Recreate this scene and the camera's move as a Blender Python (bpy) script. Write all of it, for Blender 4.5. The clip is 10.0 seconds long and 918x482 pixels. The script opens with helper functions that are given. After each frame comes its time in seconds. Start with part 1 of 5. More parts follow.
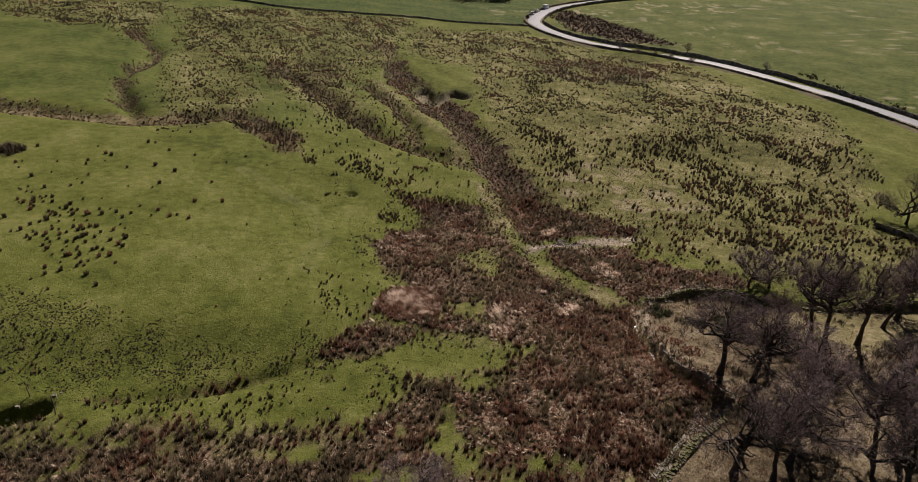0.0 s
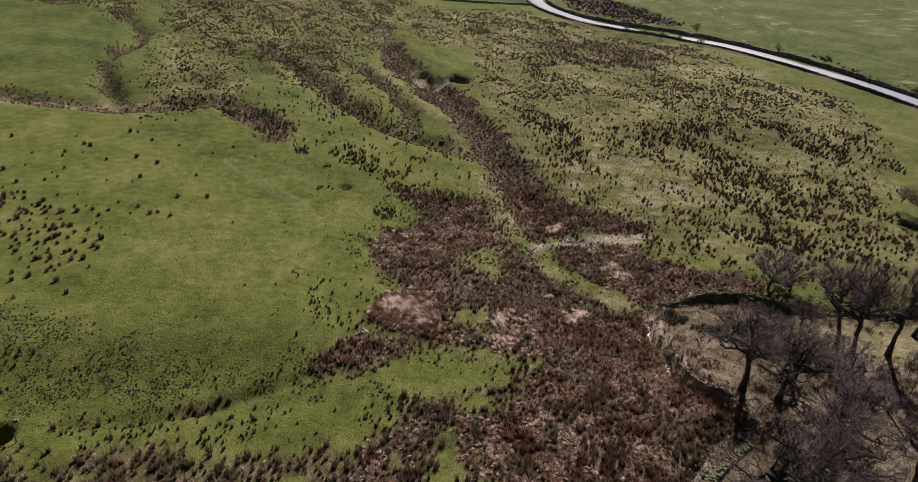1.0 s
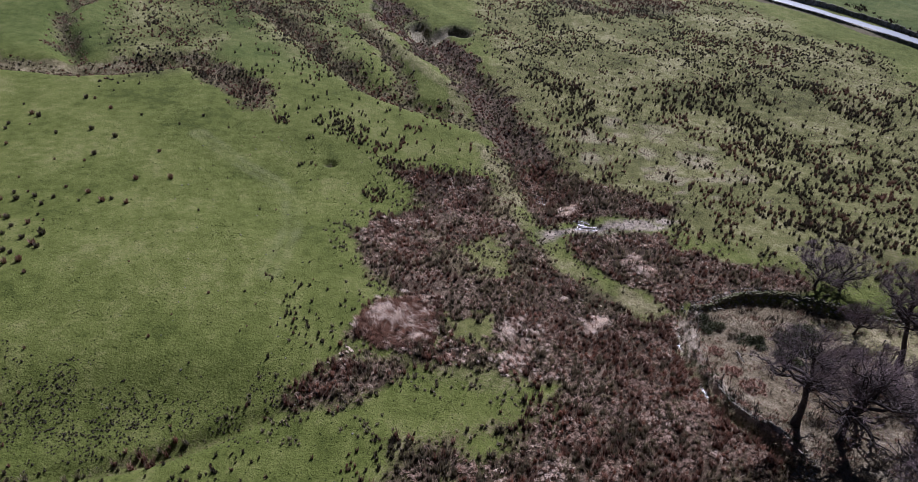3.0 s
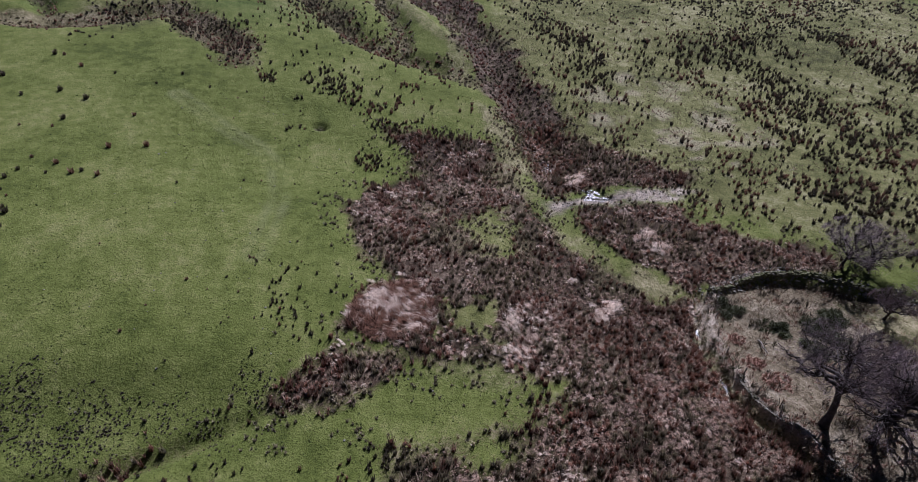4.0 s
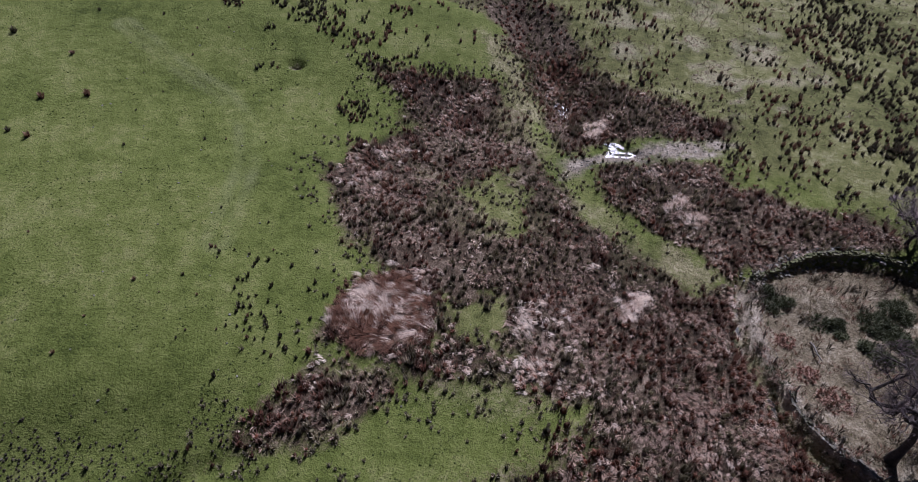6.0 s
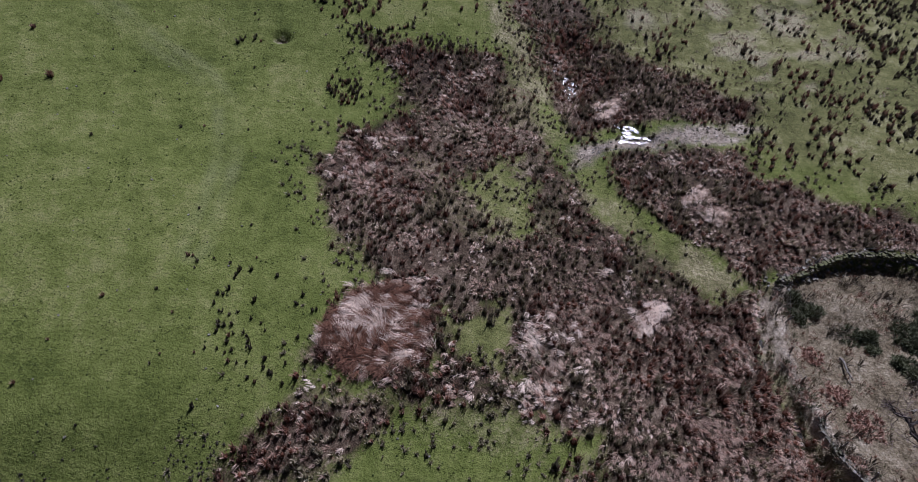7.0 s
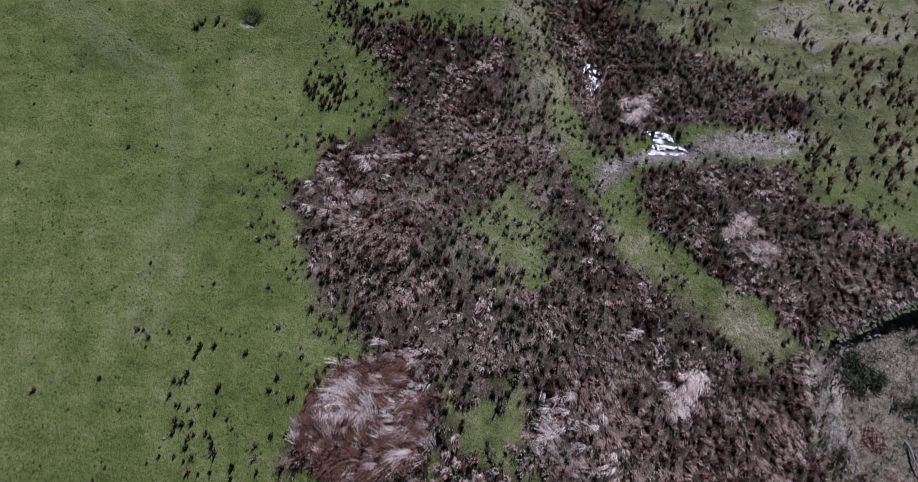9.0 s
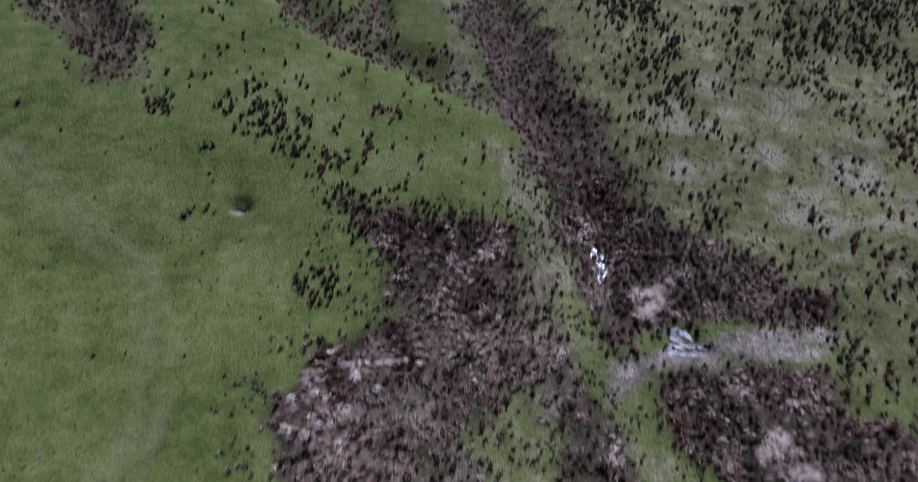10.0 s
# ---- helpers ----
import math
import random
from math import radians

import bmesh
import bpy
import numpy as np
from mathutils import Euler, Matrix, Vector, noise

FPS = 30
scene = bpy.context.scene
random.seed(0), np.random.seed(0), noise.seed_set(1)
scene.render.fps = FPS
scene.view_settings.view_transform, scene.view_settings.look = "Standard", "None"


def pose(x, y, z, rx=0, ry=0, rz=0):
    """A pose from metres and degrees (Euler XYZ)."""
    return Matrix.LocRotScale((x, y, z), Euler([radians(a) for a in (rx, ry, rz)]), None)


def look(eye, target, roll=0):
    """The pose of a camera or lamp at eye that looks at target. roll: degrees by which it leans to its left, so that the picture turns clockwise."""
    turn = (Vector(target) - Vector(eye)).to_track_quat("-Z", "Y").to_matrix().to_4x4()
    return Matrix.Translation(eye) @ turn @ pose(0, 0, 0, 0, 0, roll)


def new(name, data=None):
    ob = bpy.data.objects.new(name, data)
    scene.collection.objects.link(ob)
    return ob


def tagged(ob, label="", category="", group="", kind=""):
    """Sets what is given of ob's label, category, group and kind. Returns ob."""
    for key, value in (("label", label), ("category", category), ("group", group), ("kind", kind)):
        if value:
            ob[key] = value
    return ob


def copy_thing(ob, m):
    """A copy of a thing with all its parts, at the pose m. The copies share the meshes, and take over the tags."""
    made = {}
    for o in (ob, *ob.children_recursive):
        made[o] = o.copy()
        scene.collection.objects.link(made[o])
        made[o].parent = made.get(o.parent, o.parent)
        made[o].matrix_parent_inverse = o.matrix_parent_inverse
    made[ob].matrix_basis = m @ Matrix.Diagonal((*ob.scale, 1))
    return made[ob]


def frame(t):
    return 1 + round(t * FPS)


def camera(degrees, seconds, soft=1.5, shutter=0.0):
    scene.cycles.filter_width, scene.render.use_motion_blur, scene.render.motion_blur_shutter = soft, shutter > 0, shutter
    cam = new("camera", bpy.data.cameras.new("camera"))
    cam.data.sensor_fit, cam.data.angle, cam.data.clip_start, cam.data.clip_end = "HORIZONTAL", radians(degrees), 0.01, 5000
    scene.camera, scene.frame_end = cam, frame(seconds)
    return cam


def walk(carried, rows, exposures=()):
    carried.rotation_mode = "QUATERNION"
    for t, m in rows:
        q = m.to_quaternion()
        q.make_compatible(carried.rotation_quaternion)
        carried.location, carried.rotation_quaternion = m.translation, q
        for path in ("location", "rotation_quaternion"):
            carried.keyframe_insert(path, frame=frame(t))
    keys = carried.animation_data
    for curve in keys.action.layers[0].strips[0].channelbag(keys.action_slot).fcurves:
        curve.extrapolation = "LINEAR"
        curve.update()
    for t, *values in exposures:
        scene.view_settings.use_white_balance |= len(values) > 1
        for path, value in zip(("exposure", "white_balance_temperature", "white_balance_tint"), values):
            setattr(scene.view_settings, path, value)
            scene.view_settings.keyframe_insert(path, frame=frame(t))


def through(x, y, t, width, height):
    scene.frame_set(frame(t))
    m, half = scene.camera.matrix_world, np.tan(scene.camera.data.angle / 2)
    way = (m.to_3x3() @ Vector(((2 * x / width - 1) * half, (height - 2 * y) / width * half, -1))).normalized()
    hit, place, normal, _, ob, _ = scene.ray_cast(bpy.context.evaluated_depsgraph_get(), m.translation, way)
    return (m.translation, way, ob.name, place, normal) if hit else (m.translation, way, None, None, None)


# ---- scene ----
cam = camera(71.1, 10.0, 0.6, 0.4)
METRES, EYE, TILT, LEAN, TURN = 80.0, 52.0, 0.0, 0.0, 0.0
ROWS = [
    (0.0, 0.0, 0.0, 0.0, 1.88, -25.85, -3.88),
    (0.5, -0.0021, 0.0498, -0.0022, 1.87, -27.05, -3.9),
    (1.0, -0.0046, 0.0991, -0.0035, 1.85, -27.64, -3.91),
    (1.5, -0.0069, 0.1479, -0.0058, 1.81, -27.87, -3.91),
    (2.0, -0.009, 0.197, -0.0086, 1.77, -28.08, -3.9),
    (2.5, -0.0107, 0.2441, -0.0135, 1.76, -29.89, -3.89),
    (4.0, -0.0175, 0.3914, -0.0225, 1.67, -37.13, -3.9),
    (4.5, -0.0196, 0.4403, -0.026, 1.65, -39.48, -3.91),
    (5.0, -0.0218, 0.4853, -0.029, 1.61, -41.6, -3.91),
    (5.5, -0.0238, 0.535, -0.0324, 1.58, -43.92, -3.91),
    (7.0, -0.0301, 0.6838, -0.0428, 1.54, -50.9, -3.99),
    (7.5, -0.0322, 0.7329, -0.0463, 1.54, -53.25, -4.01),
    (8.0, -0.0345, 0.7819, -0.0498, 1.55, -55.56, -4.03),
    (8.5, -0.0365, 0.8301, -0.0536, 1.55, -57.8, -4.03),
    (9.0, -0.0392, 0.8819, -0.0559, 1.55, -58.64, -4.11),
    (9.5, -0.0429, 0.9405, -0.0554, 1.58, -55.74, -4.32),
    (10.0, -0.0453, 0.997, -0.0531, 1.7, -47.96, -4.45),
]
EXPOSURES = [(0.0, -0.07, 7170, 22), (1.0, 0.08, 6520, 24), (2.0, 0.16, 5870, 27), (2.7, 0.18, 5470, 27), (5.5, 0.12, 5290, 28), (8.0, -0.03, 5150, 26), (9.0, -0.07, 4960, 27), (10.0, -0.10, 4790, 29)]
walk(cam, [(t, pose(0, 0, EYE, TILT, LEAN, TURN) @ pose(METRES * x, METRES * y, METRES * z, 90 + pitch, roll, yaw)) for t, x, y, z, yaw, pitch, roll in ROWS], EXPOSURES)

# ---------------------------------------------------------------- light
SUN_AZ, SUN_EL = 18.0, 46.0     # degrees to the right of +y, degrees above the horizon
world = bpy.data.worlds.new("world")
scene.world = world
world.use_nodes = True
wn = world.node_tree
sky = wn.nodes.new("ShaderNodeTexSky")
sky.sky_type = "NISHITA"
sky.sun_disc = False
sky.air_density, sky.dust_density, sky.ozone_density = 0.12, 0.08, 0.6
sky.sun_elevation, sky.sun_rotation = radians(SUN_EL), radians(SUN_AZ)
wn.links.new(sky.outputs[0], wn.nodes["Background"].inputs[0])
wn.nodes["Background"].inputs[1].default_value = 0.05
sun = new("sun", bpy.data.lights.new("sun", "SUN"))
sun.data.energy, sun.data.angle, sun.data.color = 5.0, radians(0.53), (1.0, 0.95, 0.87)
sa, se = radians(SUN_AZ), radians(SUN_EL)
SUN_DIR = Vector((math.sin(sa) * math.cos(se), math.cos(sa) * math.cos(se), math.sin(se)))
sun.matrix_world = look(SUN_DIR * 300, (0, 0, 0))

# ---------------------------------------------------------------- numeric helpers
rng = np.random.default_rng(7)


def soft_plus(v, s):
    return s * np.log1p(np.exp(np.clip(v / s, -40, 40)))


def lattice(ix, iy, seed):
    h = (ix.astype(np.int64) * 374761393 + iy.astype(np.int64) * 668265263 + seed * 1442695041) & 0x7FFFFFFF
    h = ((h ^ (h >> 13)) * 1274126177) & 0x7FFFFFFF
    return ((h ^ (h >> 16)) & 0xFFFF) / 65535.0


def vnoise(x, y, size, seed=0):
    """Smooth value noise in 0..1 with features of that size in metres."""
    x, y = np.asarray(x, float) / size, np.asarray(y, float) / size
    ix, iy = np.floor(x), np.floor(y)
    fx, fy = x - ix, y - iy
    fx, fy = fx * fx * (3 - 2 * fx), fy * fy * (3 - 2 * fy)
    a, b = lattice(ix, iy, seed), lattice(ix + 1, iy, seed)
    c, d = lattice(ix, iy + 1, seed), lattice(ix + 1, iy + 1, seed)
    return (a * (1 - fx) + b * fx) * (1 - fy) + (c * (1 - fx) + d * fx) * fy


def fbm(x, y, size, seed=0, octaves=3):
    total, amp, norm = 0.0, 1.0, 0.0
    for k in range(octaves):
        total, norm = total + amp * vnoise(x, y, size / 2 ** k, seed + 11 * k), norm + amp
        amp *= 0.55
    return total / norm


def line_dist(x, y, pts):
    """Distance to a broken line, and how far along it (0..1) the nearest point lies."""
    best, along = np.full(np.shape(x), 1e9), np.zeros(np.shape(x))
    n = len(pts) - 1
    for k in range(n):
        (ax, ay), (bx, by) = pts[k], pts[k + 1]
        dx, dy = bx - ax, by - ay
        t = np.clip(((x - ax) * dx + (y - ay) * dy) / (dx * dx + dy * dy), 0, 1)
        d = np.hypot(x - ax - t * dx, y - ay - t * dy)
        near = d < best
        best, along = np.where(near, d, best), np.where(near, (k + t) / n, along)
    return best, along


def inside(x, y, poly, soft=1.0, ragged=1.0, size=3.0, seed=3):
    """1 inside an outline, 0 outside, with a soft ragged edge; metres."""
    x, y = np.asarray(x, float), np.asarray(y, float)
    a, m = np.array(poly), soft + ragged + 0.5
    near = (x > a[:, 0].min() - m) & (x < a[:, 0].max() + m) & (y > a[:, 1].min() - m) & (y < a[:, 1].max() + m)
    out = np.zeros(x.shape)
    if near.any():
        out[near] = inside_near(x[near], y[near], poly, soft, ragged, size, seed)
    return out


def inside_near(x, y, poly, soft, ragged, size, seed):
    d, _ = line_dist(x, y, poly + poly[:1])
    odd = np.zeros(np.shape(x), bool)
    for k in range(len(poly)):
        (ax, ay), (bx, by) = poly[k - 1], poly[k]
        if ay != by:
            odd ^= ((ay > y) != (by > y)) & (x < (bx - ax) * (y - ay) / (by - ay) + ax)
    s = np.where(odd, d, -d) + ragged * 2 * (fbm(x, y, size, seed) - 0.5)
    return np.clip(s / soft + 0.5, 0, 1)


def smooth_line(pts, step):
    """A rounded line through the points, with a vertex about every step metres."""
    p = [Vector((a, b)) for a, b in pts]
    p = [p[0] * 2 - p[1]] + p + [p[-1] * 2 - p[-2]]
    out = []
    for k in range(1, len(p) - 2):
        n = max(1, int((p[k + 1] - p[k]).length / step))
        for i in range(n):
            t = i / n
            q = 0.5 * (2 * p[k] + (p[k + 1] - p[k - 1]) * t + (2 * p[k - 1] - 5 * p[k] + 4 * p[k + 1] - p[k + 2]) * t * t + (3 * p[k] - p[k - 1] - 3 * p[k + 1] + p[k + 2]) * t ** 3)
            out.append((q.x, q.y))
    out.append((p[-2].x, p[-2].y))
    return out


# ---------------------------------------------------------------- the lie of the land
BUMPS = [(25, 106, 16, -1.07), (30, 88, 12, -1.81), (-35, 86, 16, 0.92), (-25, 118, 13, -1.89), (-70, 122, 22, 0.93), (-38, 145, 16, 0.57),
         (2, 168, 22, 0.38), (56, 86, 13, -1.6), (40, 145, 20, -1.26), (-10, 68, 18, -0.56), (75, 150, 22, -1.77), (10, 120, 14, -1.83)]
GULLIES = [  # axis, depth, half width
    ([(15, 117), (13.5, 132), (8, 147), (2.5, 168), (-7.5, 189), (-19.7, 209.3), (-27.8, 232), (-35, 256)], 2.4, 4.5),
    ([(2, 146), (-12.3, 153), (-20.4, 157), (-29.2, 168), (-39.4, 183), (-52.6, 198.8), (-64.7, 212)], 1.7, 3.0),
    ([(-12.5, 156), (-15.2, 168), (-25.6, 191), (-34.3, 205)], 1.5, 2.6),
    ([(-17.5, 69.5), (-22, 66.6), (-26.6, 63.8), (-33, 60.8), (-43, 58.5)], 0.75, 1.1),
    ([(-125, 154), (-98, 152), (-80, 152.5), (-69, 158), (-61, 164), (-50, 155), (-42, 145)], 2.2, 3.6),
    ([(-80, 153), (-92.8, 169), (-101.5, 183), (-102, 203), (-105, 217), (-122, 237)], 2.0, 2.8),
]
HOLE = (-23.4, 125.0)
SPUR = [(-30.5, 207), (-19.5, 185), (-9, 167.5), (-2.5, 158), (-1.5, 148)]          # grassy crest between two gullies
SEDGE = [(-112, 152.5), (-100, 152), (-89, 153.5), (-79, 155), (-70, 158), (-63, 161)]     # tan sedge on the bank above the pasture
HAGS = [([(-15.5, 208), (-13.5, 202), (-12, 198), (-9, 201), (-5.5, 203.5), (-2.5, 201.5)], 2.6), ([(-28.8, 221), (-28, 216)], 1.3)]   # bare peat scarps: axis, half width
RAVINE = [(-33, 235), (-27.3, 207), (-16.3, 186), (-5.8, 169), (-1, 158), (-1.2, 151.5), (3.2, 140.3), (7.6, 133), (10.8, 129.3), (18, 132.5), (15.9, 138.5), (13.7, 145), (10.2, 156), (5, 175.5), (-4, 195), (-12, 207), (-20, 222), (-26, 238)]
WALL_W = [(32.0, 92), (30.7, 88), (29.9, 84.5), (29.9, 81.5), (30.5, 78), (30.9, 75.5), (32.2, 72.8), (34.4, 69.6), (36, 66)]     # bank and fence on the edge of the wood
WALL_S = [(35.5, 66), (34, 63.5), (28.5, 57.9), (22.8, 51.3)]
WALL_N = [(31.6, 92.4), (34.1, 93.6), (36.4, 94.7), (39.5, 95.9), (43, 96.1), (46.5, 95.6), (50, 94), (59, 92), (68, 91.7), (76, 91.6), (100, 92)]
BROOK = [(30.4, 91.6), (29.4, 88), (28.6, 84.5), (28.5, 81.5), (29.2, 78.5), (29.2, 76), (30.6, 72.6), (32.8, 69.3), (34.4, 65.6), (33, 64.2), (27.6, 58.6), (22, 52)]
WOOD = [(30.2, 88), (31.8, 91.9), (36.4, 94.2), (39.6, 95.4), (43, 95.6), (49.6, 93.2), (74.2, 91), (120, 92), (110, 40), (60, 32), (26, 38), (22.7, 50), (34.4, 64.5), (34.4, 69), (30.9, 74), (29.7, 79)]
POOLS = [("main", [(18.2, 113.9), (19.3, 115.6), (20.8, 115.4), (22.3, 113.7), (23.6, 112.3), (21.0, 112.0), (18.9, 112.3)]),
         ("upper", [(13.3, 126.2), (14.8, 126.3), (14.9, 122.5), (14.3, 120.8), (13.4, 121.0)]),
         ("brook", [(28.9, 89.5), (29.7, 89.5), (29.2, 86), (29.0, 83), (28.2, 82.2), (28.1, 85)]), ("brook", [(28.8, 79), (29.5, 78.8), (29.6, 75.6), (28.9, 75.6)]),
         ("top", [(11.1, 128.9), (12.6, 129.0), (13.2, 127.6), (11.9, 127.4)])]


def land(x, y):
    """Height of the smooth land."""
    x, y = np.asarray(x, float), np.asarray(y, float)
    h = 0.462 + 0.065 * (soft_plus(y - 130, 15) - soft_plus(y - 420, 40)) + 0.054 * (soft_plus(x - 25, 15) - soft_plus(x - 180, 30))
    h = h + 0.033 * (soft_plus(-x - 30, 15) - soft_plus(-x - 160, 30))
    # the pasture ends in a short steep bank above the ditch
    edge = 62 + (x + 60) * 0.19
    h = h + 2.9 / (1 + np.exp(-np.clip((y - edge - 3.0) / 1.9, -30, 30))) / (1 + np.exp(np.clip((x + 17) / 4, -30, 30))) - 2.0 / (1 + np.exp(np.clip((x + 17) / 4, -30, 30)))
    for a, b, s, amp in BUMPS:
        h = h + amp * np.exp(-((x - a) ** 2 + (y - b) ** 2) / (2 * s * s))
    return h


def height(x, y, pools=True):
    """Height of the ground with its gullies, hollows and bumps."""
    x, y = np.asarray(x, float), np.asarray(y, float)
    h = land(x, y)
    for axis, depth, half in GULLIES:
        d, along = line_dist(x, y, axis)
        wob = (0.5 + 1.0 * fbm(x, y, 9, 21)) * np.clip(along * 8 + 0.35, 0, 1) * np.clip((1 - along) * 6, 0, 1)
        h = h - depth * wob * np.exp(-(d / (half * (0.6 + 0.8 * fbm(x, y, 12, 22)))) ** 2)
    d, along = line_dist(x, y, SPUR)
    h = h + 0.9 * np.exp(-(d / 3.2) ** 2) * np.clip(along * 6, 0, 1) * np.clip((1 - along) * 4, 0, 1)
    for axis, half in HAGS:
        d, _ = line_dist(x, y, axis)
        h = h - 2.0 * np.exp(-((d + 1.1 * (fbm(x, y, 2.5, 27) - 0.5)) / half) ** 5)
    upland = np.clip((y - 138) / 25, 0, 1) * np.clip((330 - y) / 60, 0, 1)
    near = np.exp(-((x - 5) / 160) ** 2 - ((y - 130) / 160) ** 2)
    h = h + near * (0.4 * (fbm(x, y, 14, 5) - 0.5) + 0.20 * (fbm(x, y, 2.0, 8) - 0.5)) + 2.0 * upland * (fbm(0.85 * x + 0.53 * y, (0.53 * x - 0.85 * y) / 2.5, 11, 6) - 0.5)
    h = h - 1.1 * np.exp(-(np.hypot((x - HOLE[0]) / 1.1, (y - HOLE[1]) / 0.9)) ** 4)
    d, along = line_dist(x, y, [(-57, 51.5), (-52, 53.5), (-47, 56.5)])
    h = h - 2.4 * np.exp(-((d + 0.9 * (fbm(x, y, 2.0, 23) - 0.5)) / 1.4) ** 4)
    # the brook under the wood's edge, its raised bank, and the drop behind the upper bank
    d, _ = line_dist(x, y, BROOK)
    low = np.clip((80 - y) / 5, 0, 1)
    h = h - (0.9 + 0.45 * low) * np.exp(-(d / (0.55 + 0.6 * low + 0.35 * vnoise(x, y, 3.0, 24))) ** 2)
    d, _ = line_dist(x, y, WALL_W)
    h = h + 0.70 * np.exp(-(d / 0.7) ** 2) * (0.5 + vnoise(x, y, 1.6, 25))
    d, _ = line_dist(x, y, WALL_N)
    h = h - (0.35 + 0.6 * np.clip((x - 35) / 5, 0, 1)) * inside(x, y, WOOD, 0.7, 0.3, 2.0, 26) * np.exp(-(d / 6.5) ** 2)
    h = h + 0.95 * np.exp(-(((x - 38.2) / 2.6) ** 2 + ((y - 89.6) / 2.4) ** 2))
    if pools:
        for outline, level in POOL_LEVELS:
            m = inside(x, y, outline, 1.0, 0.4, 0.9, 201)
            h = h * (1 - m) + (level - 0.10) * m
    return h


POOL_LEVELS = []
for _, outline in POOLS:
    a = np.array(outline)
    POOL_LEVELS.append((outline, float(np.min(height(a[:, 0], a[:, 1], False))) + 0.05))


# ---------------------------------------------------------------- ground cover, as outlines on the plan
MARSH = [(-13, 126), (-4, 126.5), (4, 126), (8, 119), (11, 110), (15, 100), (21, 94.5), (26, 91), (30.5, 91.5), (29.8, 87), (29.2, 83.5), (29.6, 78), (31.5, 73), (34.5, 68),
         (35, 64), (22, 50), (8, 56), (9.6, 71), (11.5, 75), (7, 75), (5, 77.5), (-4, 76.5), (-4.7, 79), (-12, 81), (-8, 88.3), (-12, 95), (-15, 102), (-14, 108.5), (-7, 113.5), (-8, 119)]
MARSH_LOW = [(-18, 69.7), (-16.7, 72.7), (-13.5, 76.7), (-8.5, 78.6), (-4, 77.7), (-4.3, 74.5), (-8.5, 71.2), (-11.2, 69.8)]
ISLAND = [(17, 108.8), (24.5, 111.6), (32.8, 111.6), (33.6, 106), (43.9, 103), (50, 101), (50, 97), (41, 96.5), (33, 92.6), (29.6, 92.6), (24.8, 96.2), (20.8, 99.6), (17, 103.6)]
MOUTH = [(9, 131), (15, 134), (21, 130), (28, 124.5), (35, 118.5), (33, 116.3), (25.8, 116), (17.6, 114), (12.6, 111), (11.5, 118), (11, 125)]
FOREGROUND = [(-90, 36), (-60, 48), (-47, 51.5), (-36, 55), (-17, 56.5), (-11, 58.5), (-2, 66.5), (9, 70), (30, 52), (24, 40), (-30, 34)]
GREEN_A = [(0.6, 104.7), (6.2, 106.6), (7.6, 102.3), (7, 96.4), (2.4, 96.6), (0.7, 100.6)]
GREEN_B = [(-1.7, 86.2), (4.7, 86.2), (6, 83.2), (4.5, 80.2), (-1.9, 80.7)]
GREEN_C = [(13.6, 110.2), (15.2, 108.6), (16.4, 103.5), (19.2, 99.2), (22.5, 97), (24.8, 95.0), (22.3, 94.6), (19.5, 96.4), (17, 99.5), (14.6, 103.5), (13, 107)]
BARE = [(22.5, 97.3), (24, 96.9), (28.5, 92.4), (24.1, 91.0), (22, 93.7)]
BOWL = [(-11.2, 82.9), (-10.7, 86), (-8, 87.9), (-4.2, 88.3), (-2.1, 85.7), (-2, 83.7), (-2.8, 80.9), (-5.8, 79.6), (-9, 79.9), (-11.4, 81.1)]
PALE = [[(24, 103.8), (27, 105.1), (29.7, 101.3), (27.7, 99.7), (24.5, 101.9)], [(17.5, 89.2), (19.9, 89.9), (19, 86.8), (16.3, 85.4)], [(16.7, 120.3), (20.4, 121.5), (19.9, 117.5), (17.1, 117)]]
PALE_THIN = [[(-14.3, 107.2), (-9.7, 109.7), (-5.8, 108.3), (-6.1, 104.6), (-11.3, 103.2), (-13.9, 101.1)], [(6.3, 86.5), (9.2, 87.3), (11.1, 86), (11.1, 83.2), (7.4, 84)], [(13.9, 93.5), (17.2, 94.1), (17.1, 92), (14.5, 91.4)],
             [(6.1, 82.7), (10.9, 83.4), (10, 76), (6.7, 75.4)], [(-4.5, 90.7), (-2, 89), (-2.2, 87.1), (-8.4, 88.4)], [(20.5, 109), (24, 110), (25, 107.5), (21.5, 106)]]
THIN = [[(5.4, 135), (8.1, 135.1), (9.1, 126.9), (10.1, 116.7), (11.1, 111.9), (12.5, 109.2), (10.7, 106.2), (6.9, 106.6), (5.1, 112), (6, 121.2), (5.4, 128.3)],
        [(-6.3, 107.3), (-0.6, 104.6), (5.6, 107.2), (10.7, 106.2), (13.2, 105.7), (18.4, 98.3), (23.5, 93.7), (22.8, 90.4), (16.7, 91.1), (15.8, 96.5), (8.1, 95.5), (0.8, 93.8), (-2.1, 97.2)],
        [(-3.6, 79), (5.7, 79.2), (10.2, 77), (13.3, 79.1), (10.4, 74.3), (5.5, 73), (-3.2, 73.6)]]      # rushes thin out over olive moss
